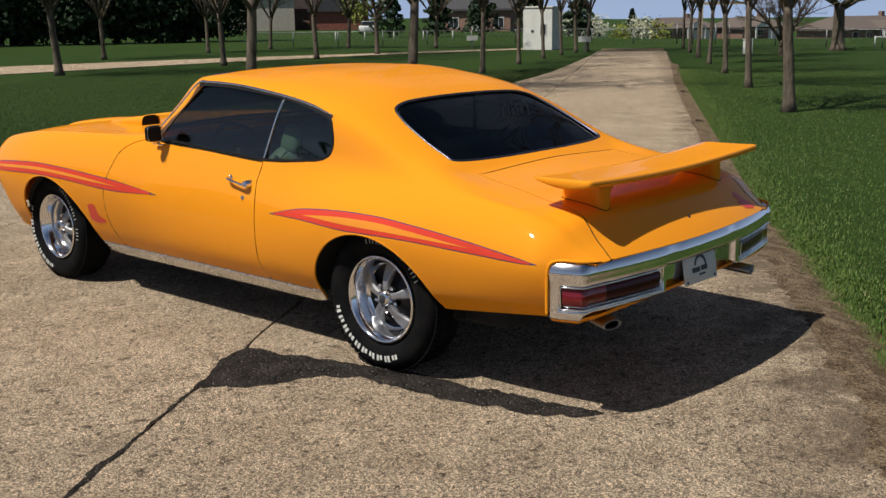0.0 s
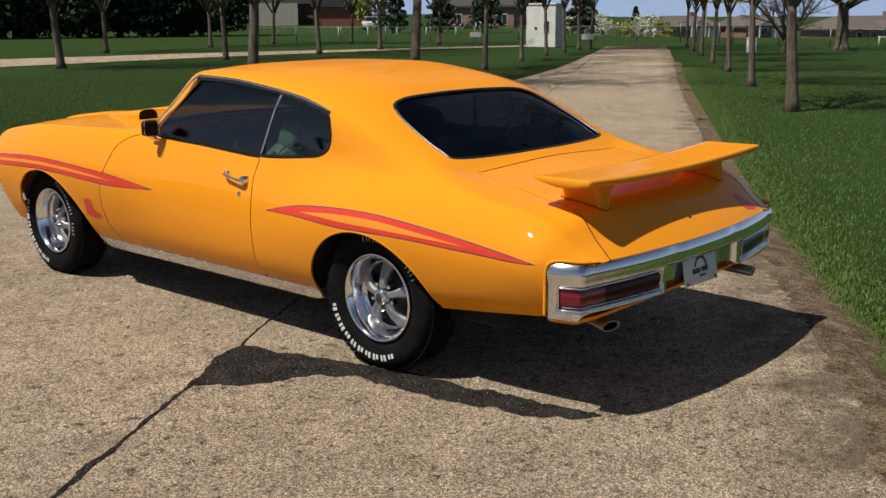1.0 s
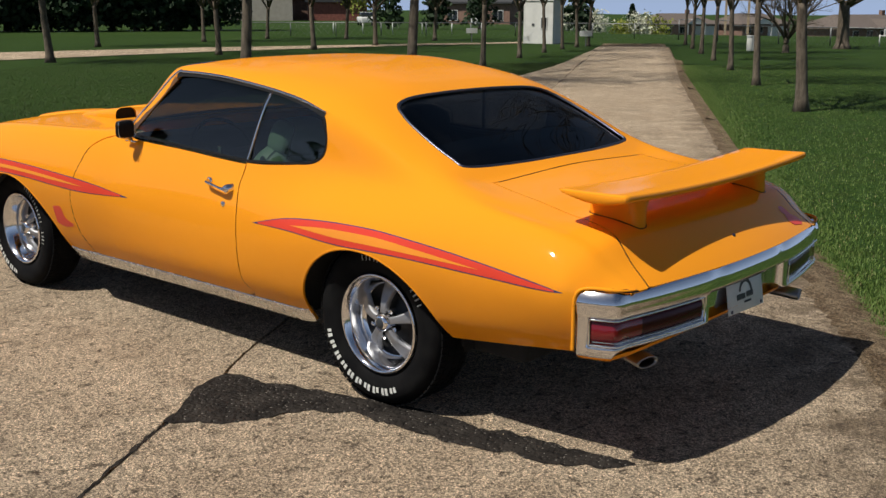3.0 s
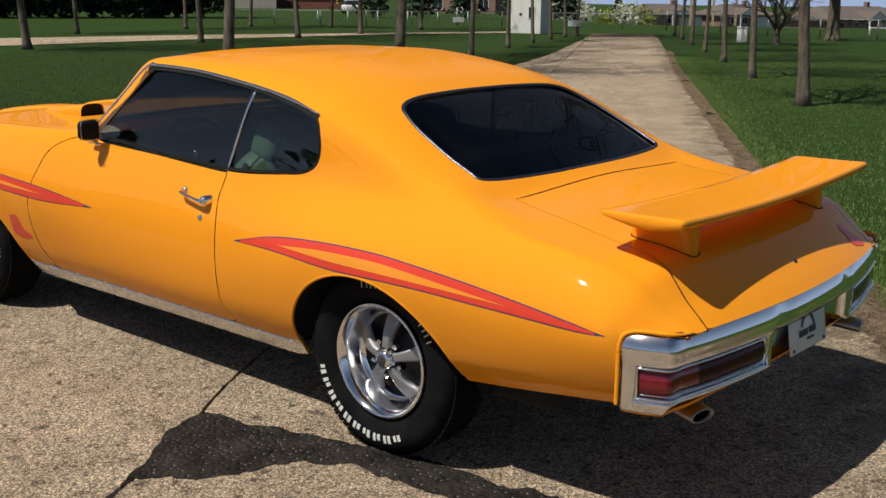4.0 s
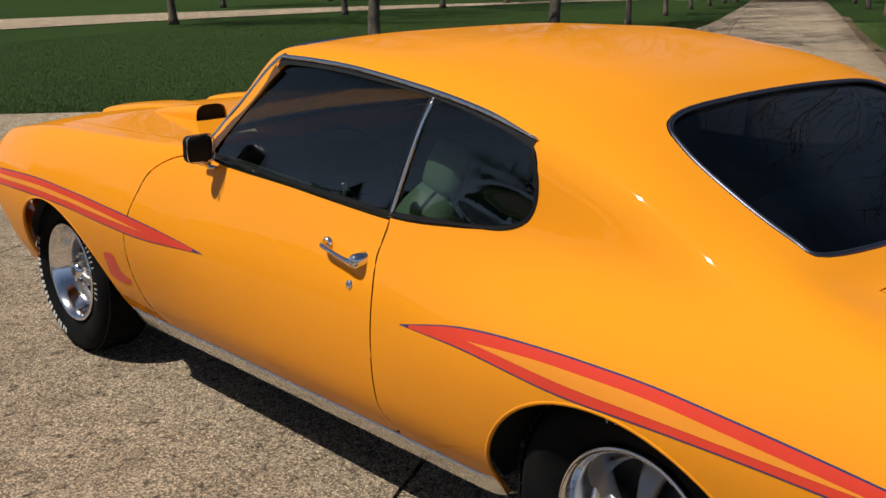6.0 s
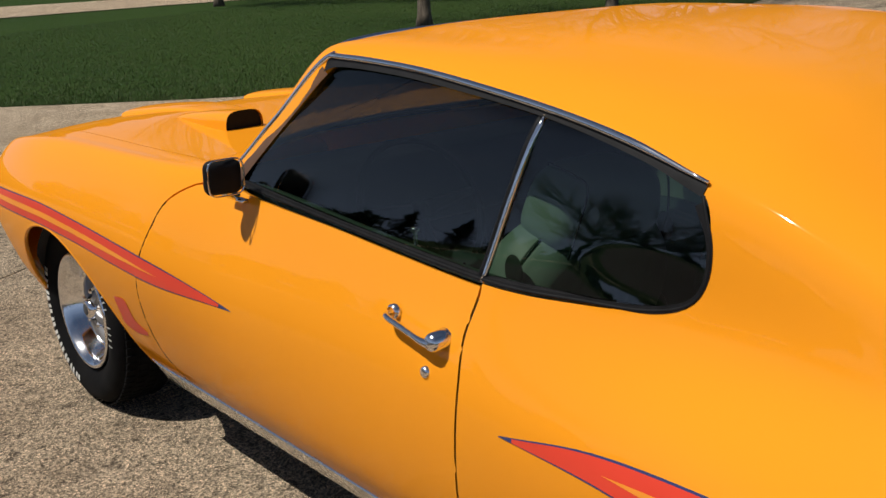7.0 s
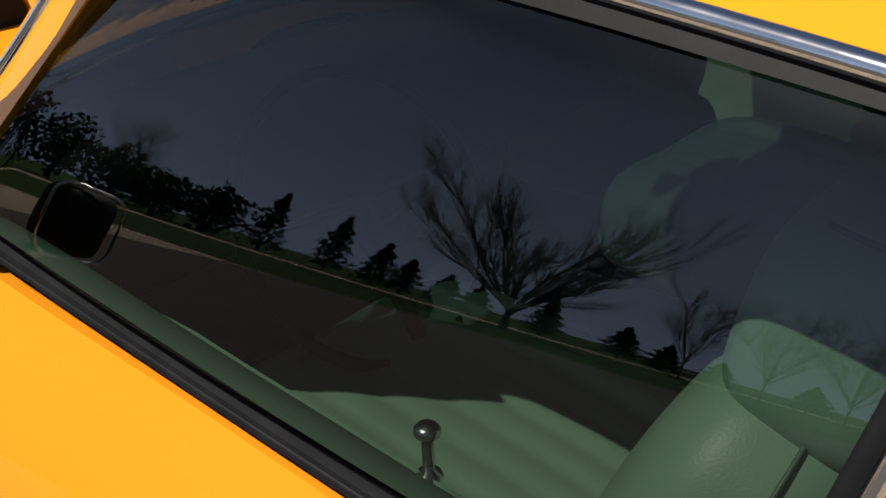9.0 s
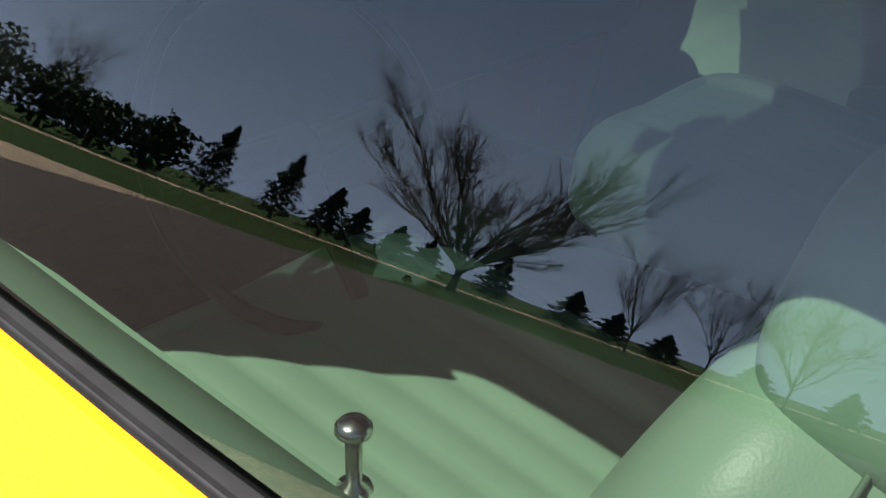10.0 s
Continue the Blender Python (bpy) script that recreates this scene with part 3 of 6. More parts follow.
car = thing("muscle_car", "orange two-door hardtop muscle car with red side stripes", "car")
solid("body", 0, car, "glossy orange painted bodywork", depth=.012)
for s in (-1, 1):
    solid("door", 7, car, "orange painted door, shut", s, .0062, .02)
solid("trunk_lid", 8, car, "orange painted trunk lid", 0, .0065, .02)
solid("hood", 9, car, "orange painted hood", 0, .0035, .02)
part("rear_window", panel(5, 0, 0, .010), REAR_GLASS, car, "dark tinted rear window")
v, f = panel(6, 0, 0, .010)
# screen above this height goes dark; the height sets where seats are shaded
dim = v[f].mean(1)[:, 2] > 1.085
for name, pick, glass, words in (("windscreen", ~dim, SCREEN_GLASS, "clear windscreen glass"), ("shade_band", dim, BAND_GLASS, "dark band added across the windscreen's top to shade the seats")):
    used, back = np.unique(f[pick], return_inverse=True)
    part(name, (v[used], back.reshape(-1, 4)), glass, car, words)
PILLAR = .757
for s in (-1, 1):
    v, f = panel(1, s, 0, 0)
    gy, gz = v[:, 1] - 1, v[:, 2] - 1.05
    terms = np.stack([gy ** a * gz ** b for a, b in ((0, 0), (1, 0), (0, 1), (2, 0), (0, 2), (1, 1), (3, 0))], 1)
    inner = v[:, 1] > .36
    fitted = terms @ np.linalg.lstsq(terms[inner], v[inner, 0], rcond=None)[0]
    v[:, 0] = s * np.minimum(np.abs(fitted) - .006, np.abs(v[:, 0]) - .003)
    c = v[f].mean(1)
    split = c[:, 1] - (PILLAR + .055 * (1.05 - c[:, 2]) / .15 * .5)
    for name, pick in (("door_window", split > 0), ("quarter_window", split <= 0)):
        used, back = np.unique(f[pick], return_inverse=True)
        part(name, (v[used], back.reshape(-1, 4)), SIDE_GLASS, car, "dark tinted side window, wound up")

# chrome round the openings
RAIL_LINE = [(1.735, .978), (1.66, 1.052), (1.55, 1.155), (1.455, 1.248), (1.415, 1.272)]
RAIL_TOP = [(1.42, 1.268), (1.25, 1.265), (1.04, 1.253), (.75, 1.222), (.53, 1.188), (.36, 1.146)]
SILL_LINE = [(1.7, 0.962), (1.2, 0.935), (0.79, 0.913), (0.56, 0.922), (0.44, 0.932), (0.367, 0.957), (0.34, 1.0), (0.34, 1.06), (0.365, 1.125)]
for s in (-1, 1):
    p = side_line(RAIL_LINE, .004, 6, s)
    part("windscreen_pillar_trim", tube(p, .0095, 8, False, .8), CHROME, car, "chrome windscreen pillar trim")
    p = side_line(RAIL_TOP, .007, 6, s)
    part("drip_rail", joined(tube(p, np.r_[np.full(len(p) - 6, .0080), np.linspace(.0075, .003, 6)], 8, False, .9)), CHROME, car, "chrome drip rail")
    top_edge = [(1.425, 1.234), (1.36, 1.248), (1.1, 1.240), (.74, 1.206), (.5, 1.164), (.366, 1.124)]
    part("window_seal", side_patch([(1.432, 1.262), (1.25, 1.262), (1.04, 1.250), (.75, 1.219), (.53, 1.185), (.362, 1.143)], top_edge, .0025, 5, 60, s), DARK_TRIM, car, "black rubber window seal")
    # pillar strip with its orange reflection put into the colour
    part("pillar_strip", side_patch([(1.70, .975), (1.64, 1.045), (1.53, 1.148), (1.44, 1.245)], [(1.665, .957), (1.59, 1.045), (1.49, 1.145), (1.405, 1.230)], .0025, 4, 40, s), BROWN_TRIM, car, "windscreen pillar strip, mirrored orange painted on as brown")
    p = side_line(SILL_LINE, -.001, 6, s)
    part("sill_trim", tube(p, .0036, 6, False), DARK_TRIM, car, "thin black window sill trim")
    under = [(1.68, 0.959), (1.2, 0.932), (0.8, 0.91), (0.56, 0.922), (0.434, 0.929), (0.364, 0.956), (0.335, 1.003), (0.335, 1.063), (0.359, 1.118)]
    over = [(1.66, 0.97), (1.2, 0.942), (0.8, 0.92), (0.565, 0.929), (0.448, 0.939), (0.373, 0.962), (0.346, 1.0), (0.346, 1.06), (0.375, 1.11)]
    part("sill_seal", side_patch(under, over, .0012, 5, 90, s), DARK_TRIM, car, "black rubber sill seal")
    ledge = np.linspace(.42, 1.66, 50)
    edge = [(y, float(np.interp(y, [q[0] for q in over[4::-1]], [q[1] for q in over[4::-1]])) - .004) for y in ledge]
    v = np.array([(s * (-side_x(y, z) + d), y, z + h) for y, z in edge for d, h in ((.001, .0), (-.008, .003), (-.015, .002), (-.018, -.012))])
    f = [(i * 4 + k, i * 4 + k + 1, (i + 1) * 4 + k + 1, (i + 1) * 4 + k) for i in range(49) for k in range(3)]
    part("window_felt", (v, f if s > 0 else [q[::-1] for q in f]), DARK_TRIM, car, "black felt along the window sill")
    p = side_line([(.792, .908), (.772, 1.0), (.749, 1.10), (.728, 1.206)], -.004, 6, s)
    part("window_divider", joined(tube(p, .0060, 6, False)), CHROME, car, "chrome strip between the side windows")
    part("divider_seal", tube(p + np.array((-.004 * s, .011, 0)), .007, 6, False), DARK_TRIM, car)
    # bright rocker moulding below the door
    stations = np.linspace(.42, 2.32, 50)
    rise = [.012 * math.exp(-((y - .42) / .03) ** 2) + .012 * math.exp(-((y - 2.32) / .03) ** 2) for y in stations]
    v = np.array([[(s * (-side_x(y, max(z, .254)) + d), y, z + up) for z, d in ((.306, -.002), (.303, .006), (.298, .009), (.268, .012), (.246, .010), (.238, .002), (.236, -.04))] for y, up in zip(stations, rise)]).reshape(-1, 3)
    n = 7
    f = [(i * n + k, (i + 1) * n + k, (i + 1) * n + k + 1, i * n + k + 1) for i in range(len(stations) - 1) for k in range(n - 1)]
    part("rocker_moulding", (v, f), WORN_CHROME, car, "dull bright-metal rocker moulding")
p = np.array([(x * .988, (y + .04) * .975 - .04, top_z(x * .988, (y + .04) * .975 - .04) - .003) for x, y in R_GLASS])
part("rear_window_trim", tube(p, .0075, 6, True), DARK_CHROME, car, "chrome rear window surround")
p = np.array([(x, y, top_z(x, y) + .003) for x, y in SCREEN])
part("windscreen_trim", tube(p, .007, 6, True), CHROME, car, "chrome windscreen surround")

# dark seal tubes, near flush: the shade of door, trunk lid and hood gaps
for s in (-1, 1):
    p = np.array([(s * (-side_x(y, z) - .0042), y, z) for y, z in DOOR if z < .885])
    gaps = np.linalg.norm(np.diff(p, axis=0), axis=1)
    k = int(np.argmax(gaps)) + 1 if gaps.max() > .2 else 0
    p = np.vstack([p[k:], p[:k]])
    part("door_seal", tube(p, .0040, 6), DARK_TRIM, car)
p = np.array([(x, y, top_z(x, y) - .005) for x, y in HOOD if y < 3.6])
k = int(np.argmax(np.linalg.norm(np.diff(p, axis=0), axis=1))) + 1
part("panel_seal", tube(np.vstack([p[k:], p[:k]]), .0042, 6), DARK_TRIM, car)
k, c = STATION(LID_FRONT), ROWS[5]
for p in (full[:k - 1, c], full[k, c + 1:FV - c - 1], full[:k - 1, FV - 1 - c]):
    part("panel_seal", tube(p - (0, 0, .0045), .0042, 6), DARK_TRIM, car)

# stripes along the flanks: blue outline, red field, paler core
RS_UP = [(.673, .668), (.457, .712), (.18, .737), (-.064, .741), (-.281, .727), (-.477, .709), (-.657, .687), (-.822, .661), (-.922, .643)]
RS_LO = [(.673, .668), (.451, .668), (.168, .658), (-.075, .662), (-.288, .662), (-.483, .657), (-.661, .652), (-.823, .645), (-.922, .643)]
RC_UP = [(.43, .690), (.171, .713), (-.071, .717), (-.286, .702), (-.481, .684), (-.60, .673)]
RC_LO = [(.43, .690), (.168, .684), (-.075, .683), (-.288, .680), (-.482, .676), (-.60, .673)]
FS_UP = [(1.602, .668), (1.929, .713), (2.202, .733), (2.505, .748), (2.835, .753), (3.251, .727), (3.45, .70)]
FS_LO = [(1.602, .668), (1.937, .660), (2.212, .668), (2.511, .683), (2.838, .686), (3.249, .668), (3.45, .66)]
FC_UP = [(1.93, .686), (2.202, .708), (2.505, .724), (2.835, .729), (3.251, .708), (3.45, .69)]
FC_LO = [(1.93, .686), (2.212, .694), (2.511, .707), (2.838, .710), (3.249, .692), (3.45, .68)]


def shorter(line):
    p = np.array(line, float)
    p[0] += (p[1] - p[0]) * .16
    p[-1] += (p[-2] - p[-1]) * .30
    return p


def grown(line, dz):
    p = np.array(line, float)
    w = np.ones(len(p))
    w[0] = w[-1] = .25
    p[:, 1] += dz * w
    return p


for s in (-1, 1):
    for up, lo, cu, cl in ((RS_UP, RS_LO, RC_UP, RC_LO), (FS_UP, FS_LO, FC_UP, FC_LO)):
        part("stripe", side_patch(grown(up, .0035), grown(lo, -.0035), .0012, sgn=s), BLUE_DECAL, car, "blue edge of the side stripe")
        part("stripe", side_patch(shorter(up), shorter(lo), .0018, sgn=s), RED_DECAL, car, "red side stripe")
        part("stripe", side_patch(cu, cl, .0024, 4, sgn=s), CORAL_DECAL, car, "paler core of the side stripe")
    # plain badge on the front fender
    part("badge", side_patch([(2.29, .545), (2.215, .55), (2.205, .49), (2.145, .462)], [(2.30, .478), (2.305, .452), (2.24, .436), (2.16, .447)], .0015, 5, 24, s), RED_DECAL, car, "red badge on the front fender")

# door handle and lock
for s in (-1, 1):
    y0, y1, z0 = .848, 1.000, .799
    hx = -side_x(.9, z0)
    p = smooth_line([(s * (hx + .004), y1, z0 + .012), (s * (hx + .030), y1 - .012, z0 + .012), (s * (hx + .034), y1 - .06, z0 + .004), (s * (hx + .036), y0 + .03, z0 - .006), (s * (hx + .032), y0 + .005, z0 - .008)], 6)
    handle = part("door_handle", tube(p, np.r_[np.linspace(.008, .0075, len(p) - 8), np.linspace(.0085, .013, 8)], 10, False, .8), CHROME, car, "chrome door handle")
    v, f = lathe([(.0, .040), (.012, .039), (.019, .030), (.021, .0), (.022, -.004)], 24)
    part("handle_boss", (v * (s * 1.0, 1, 1) + (s * hx, y0 + .004, z0 - .006), f), CHROME, handle)
    v, f = lathe([(.012, .012), (.016, .010), (.017, .0)], 20)
    part("handle_boss", (v * (s * 1.0, 1, 1) + (s * hx, y1 - .002, z0 + .012), f), CHROME, handle)
    v, f = lathe([(.0, .006), (.009, .006), (.012, .003), (.013, -.004)], 24)
    part("door_lock", (v * (s * 1.0, 1, 1) + (s * -side_x(.885, .722), .885, .722), f), CHROME, car, "round chrome door lock")

# door mirrors: dark shell on a chrome foot
for s in (-1,):
    c = Vector((s * .912, 1.60, 1.0))
    bm = box_bm((.098, .05, .092), (0, 0, 0), (0, 0, 0), .022, 4)
    for q in bm.verts:
        k = (q.co.y + .025) / .05
        q.co.x *= 1 - .25 * k
        q.co.z *= 1 - .25 * k
    bm.transform(Matrix.Translation(c) @ pose(0, 0, 0, 6, 0, 12 * s))
    mirror = part("door_mirror", bm, DARK_TRIM, car, "dark rectangular door mirror")
    part("mirror_rim", tube([(c.x + a * .046, c.y - .024, c.z + b * .043) for a, b in [(math.copysign(abs(math.cos(t)) ** .45, math.cos(t)), math.copysign(abs(math.sin(t)) ** .45, math.sin(t))) for t in np.linspace(0, 2 * math.pi, 32, endpoint=False)]], .0022, 6, True), CHROME, mirror)
    p = smooth_line([(s * .862, 1.62, .935), (s * .878, 1.61, .947), (s * .905, 1.605, .962)], 5)
    part("mirror_foot", joined(tube(p, .011, 8), tube([(s * .866, 1.66, .937), (s * .866, 1.58, .935)], .011, 8, False, .5)), CHROME, mirror, "chrome mirror foot")

# ---- tail: bumper, lamps, plate, tail pipes, wing ----


def plan_y(x):
    """The bumper's back line in plan."""
    return -1.190 + .088 * (abs(x) / .81) ** 2.2


def even_line(points, step):
    """The line through the points, cut into even steps."""
    p = np.array(points, float)
    s = np.r_[0, np.cumsum(np.linalg.norm(np.diff(p, axis=0), axis=1))]
    k = np.linspace(0, s[-1], max(2, int(s[-1] / step)))
    return np.stack([np.interp(k, s, p[:, i]) for i in range(p.shape[1])], 1)


def bumper_line():
    """The outermost line of the bumper in plan, from one flank round the tail to the other, and its outward way."""
    corner = [(.886, -.952), (.884, -.972), (.876, -1.005), (.866, -1.036), (.852, -1.070), (.838, -1.093), (.812, -1.106)]
    back = [(x, plan_y(x)) for x in np.linspace(.77, -.77, 45)]
    p = even_line(smooth_line(corner + back + [(-x, y) for x, y in corner[::-1]], 6), .006)
    d = np.gradient(p, axis=0)
    d /= np.linalg.norm(d, axis=1)[:, None]
    out = np.stack([-d[:, 1], d[:, 0]], 1)
    out *= np.sign((out * (p - (0, -.5))).sum(1))[:, None]
    return p, out


LINE, OUT = bumper_line()
PROFILE = [(-.10, .650), (-.050, .660), (-.026, .660), (-.016, .654), (-.002, .622), (.0, .614), (-.003, .606), (-.004, .588), (-.007, .572), (-.009, .568), (-.040, .562), (-.040, .474), (-.009, .468), (-.008, .460), (-.010, .440), (-.016, .430), (-.034, .424), (-.09, .424)]


def bumper_shape():
    """A chamfered bar all the way across; below it a flat face with a lamp pocket on each side, and a hollow for the plate."""
    v = []
    for (x, y), o in zip(LINE, OUT):
        pocket = np.clip((-1.006 - y) / .006, 0, 1) * np.clip((abs(x) - .352) / .006, 0, 1)
        middle = 1 - np.clip((abs(x) - .322) / .010, 0, 1)
        back = np.clip((-1.085 - y) / .03, 0, 1)
        dip = .006 * math.exp(-((abs(x) - .27) / .05) ** 2)
        end = np.clip((y + .972) / .020, 0, 1) ** 2
        for k, (d, z) in enumerate(PROFILE):
            if 10 <= k <= 11:
                d = -.009 + (d + .009) * pocket
            if k >= 14:
                z += .020 * back
                d -= .008 * back
            if k >= 9:
                d += (-.062 - d) * middle if k < 17 else 0
                z += (.452 - z) * .8 * middle if k >= 14 else 0
            if 3 <= k <= 6:
                d -= dip
            d -= .014 * end
            z += (.55 - z) * .06 * end
            v.append((x + o[0] * d, y + o[1] * d, z))
    n = len(PROFILE)
    f = [(i * n + k, (i + 1) * n + k, (i + 1) * n + k + 1, i * n + k + 1) for i in range(len(LINE) - 1) for k in range(n - 1)]
    return np.array(v), f


thick(part("rear_bumper", bumper_shape(), CHROME, car, "wrap-round chrome rear bumper"), .004)
DARK_LENS = Mat("dark_red_lens", (.040, .003, .006), .25, Specular_IOR_Level=.25).m


def along_bumper(side, inner, back, depth, z):
    """Points of the bumper's line on one side, from its flank to x = inner, at a depth and a height."""
    pick = [(p, o) for p, o in zip(LINE, OUT) if p[0] * side > inner and p[1] < back]
    q = np.array([(p[0] - o[0] * depth, p[1] - o[1] * depth, z) for p, o in pick])
    return q[np.argsort(-np.abs(q[:, 0]))]


for s in (-1, 1):
    rows = [along_bumper(s, .366, -1.014, d, z) for d, z in ((.038, .558), (.022, .554), (.014, .545), (.012, .515), (.014, .492), (.022, .482), (.038, .478))]
    n = len(rows[0])
    v = np.vstack(rows)
    f = [(k * n + i, k * n + i + 1, (k + 1) * n + i + 1, (k + 1) * n + i) for k in range(6) for i in range(n - 1)]
    f = f if s < 0 else [q[::-1] for q in f]
    split = int(n * .40)
    lamp = part("tail_lamp", (v, [q for q in f if q[0] % n < split]), LAMP_RED, car, "red tail lamp lens in the bumper")
    part("tail_panel", (v, [q for q in f if q[0] % n >= split]), DARK_LENS, lamp, "dark red inner lens")
    hi, lo_ = along_bumper(s, .362, -1.010, .009, .562), along_bumper(s, .362, -1.010, .009, .474)
    end = np.linspace(hi[-1], lo_[-1], 6)[1:-1]
    start = np.linspace(lo_[0], hi[0], 6)[1:-1]
    part("lamp_frame", tube(np.vstack([hi, end, lo_[::-1], start]), .0038, 6, True), CHROME, lamp, "bright lamp frame")
    part("lamp_bar", tube(along_bumper(s, .37, -1.018, .010, .486), .0016, 6), CHROME, lamp)
    # dark tube put in as the shaded gap between bumper and body
    edge = [(s * .881, -.955, z) for z in np.linspace(.446, .610, 8)] + [(s * .879, -.958, .634), (s * .873, -.968, .653), (s * .863, -.990, .663), (s * .851, -1.022, .666), (s * .837, -1.062, .665), (s * .815, -1.088, .662), (s * .78, -1.102, .658), (s * .74, -1.108, .655)]
    edge = smooth_line(edge, 4)
    part("bumper_surround", tube(edge, np.r_[np.full(len(edge) - 12, .0065), np.linspace(.0065, .003, 12)], 8), PAINT, car, "rolled orange lip round the bumper's end")
    part("bumper_gap_line", tube(edge + np.array((-s * .004, -.004, -.004)), .0026, 6), DARK_TRIM, car)
PLATE_AT = pose(-.012, plan_y(0) + .036, .508, -9, 0, -3)


def on_plate(bm):
    bm.transform(PLATE_AT)
    return bm


plate = part("number_plate", on_plate(box_bm((.268, .005, .140), (0, 0, 0), (0, 0, 0), .002, 1)), PLATE_WHITE, car, "white plate with a dark arc emblem")
a = np.linspace(.25, math.pi - .1, 24)
ring = np.array([[(-.052 * math.cos(t) * k, -.0036, -.004 + .058 * math.sin(t) * k) for t in a] for k in (1, .74)]).reshape(-1, 3)
m = np.array(PLATE_AT)
part("plate_emblem", (ring @ m[:3, :3].T + m[:3, 3], [(i, i + 1, 24 + i + 1, 24 + i) for i in range(23)]), INK, plate, "dark arc emblem", smooth=False)
for w, x, z, h in ((.062, -.036, -.012, .021), (.050, .030, -.010, .021), (.050, .012, -.036, .008)):
    part("plate_bar", on_plate(box_bm((w, .002, h), (x, -.0035, z))), INK, plate, smooth=False)
for sx in (-.112, .112):
    for z in (.058, -.058):
        v, f = lathe([(.0, .004), (.006, .003), (.007, 0)], 12)
        v = v[:, [1, 0, 2]] * (1, -1, 1) + (sx, -.003, z)
        part("plate_bolt", (v @ m[:3, :3].T + m[:3, 3], f[::-1]), DARK_CHROME, plate)
PIPE_METAL = chrome_material("pipe_steel", .30, (.30, .28, .26))


def pipe_tip(x, y, z, turn, wide):
    """A rolled oval tail-pipe end, hollow, pointing out and down."""
    v, f = lathe([(.0205, .012), (.021, .0), (.024, -.001), (.0255, .004), (.0255, .24), (.0205, .24), (.0205, .012)], 28, "x")
    v = v[:, [1, 0, 2]] * np.array((wide, 1, .86))
    m = np.array(pose(x, y, z, 7, 0, turn))
    return v @ m[:3, :3].T + m[:3, 3], f


for s, x in ((-1, -.63), (1, .50)):
    part("tail_pipe", pipe_tip(x, -1.10 if s < 0 else -1.165, .372 if s < 0 else .392, 14 * s, 2.0), PIPE_METAL, car, "dull flattened chrome tail-pipe tip")
# painted valance that follows the bumper's lower edge
v = []
for (x, y), o in zip(LINE, OUT):
    for d, z in ((-.030, .436), (-.040, .420), (-.058, .408), (-.095, .400), (-.16, .402)):
        v.append((x + o[0] * d, y + o[1] * d, z + .034 * (1 - min(1, abs(x) / .72) ** 2)))
part("rear_valance", (np.array(v), [(i * 5 + k, (i + 1) * 5 + k, (i + 1) * 5 + k + 1, i * 5 + k + 1) for i in range(len(LINE) - 1) for k in range(4)]), PAINT, car, "orange valance below the bumper")


def wing_shape():
    """A blade with a flat top and a belly like a boat's hull, cut square at the ends."""
    xs = np.r_[-.735, -.732, -.723, np.linspace(-.713, .713, 47), .723, .732, .735]
    v = []
    for x in xs:
        e = np.clip((abs(x) - .721) / .014, 0, 1) ** 2
        lift = .934 + .020 * (abs(x) / .7) ** 2
        loop = ((.0, .000), (.03, .002), (.10, .002), (.20, .003), (.268, .005), (.278, .003), (.280, -.012), (.272, -.022), (.23, -.033), (.17, -.039), (.11, -.036), (.05, -.022), (.012, -.010))
        for d, h in loop:
            mid_d, mid_h = .16, -.015
            v.append((x, -.775 - (d + (mid_d - d) * .07 * e), lift + h + (mid_h - h) * .25 * e))
    n = 13
    f = [(i * n + k, i * n + (k + 1) % n, (i + 1) * n + (k + 1) % n, (i + 1) * n + k) for i in range(len(xs) - 1) for k in range(n)]
    f += [tuple(range(n))[::-1], tuple(range((len(xs) - 1) * n, len(xs) * n))]
    return np.array(v), f


wing = part("rear_wing", wing_shape(), PAINT, car, "orange rear wing across the trunk")
for s in (-1, 1):
    v = []
    for z in np.linspace(0, 1, 6):
        for t in np.linspace(0, 2 * math.pi, 20, endpoint=False):
            c, q = math.copysign(abs(math.cos(t)) ** .6, math.cos(t)), math.copysign(abs(math.sin(t)) ** .6, math.sin(t))
            yy, xx = -.872 + (.108 - .01 * z) * c, s * .490 + (.040 + .02 * z + .075 * z ** 3 * (q * s < 0)) * q
            zb = top_z(xx, yy) - .004
            v.append((xx, yy, zb + (.915 - zb) * z))
    f = [(k * 20 + i, k * 20 + (i + 1) % 20, (k + 1) * 20 + (i + 1) % 20, (k + 1) * 20 + i) for k in range(5) for i in range(20)]
    part("wing_stanchion", (np.array(v), f), PAINT, wing, "orange wing support")
    v = np.array([(s * .490 + .042 * math.copysign(abs(math.sin(t)) ** .6, math.sin(t)), -.872 + .110 * math.copysign(abs(math.cos(t)) ** .6, math.cos(t)), 0) for t in np.linspace(0, 2 * math.pi, 40, endpoint=False)])
    v[:, 2] = [top_z(x, y) + .001 for x, y, z in v]
    part("stanchion_gasket", tube(v, .0018, 6, True), DARK_TRIM, wing)
part("trunk_lock", (lambda v, f: (v[:, [1, 0, 2]] * (1, -1, 1) + (-.02, -1.100, top_z(-.02, -1.100)), f[::-1]))(*lathe([(.0, .004), (.007, .003), (.010, -.004)], 16)), DARK_CHROME, car)
# plain badge at the corner of the trunk
v = np.array([(.545 + dx + wob, y, top_z(.545 + dx + wob, y) + .0025) for y, w, wob in ((-1.040, .018, -.016), (-1.050, .032, -.016), (-1.062, .034, -.014), (-1.072, .028, -.004), (-1.080, .050, .004), (-1.095, .058, .006), (-1.108, .056, .004), (-1.118, .038, .002)) for dx in np.linspace(-w, w, 6)])
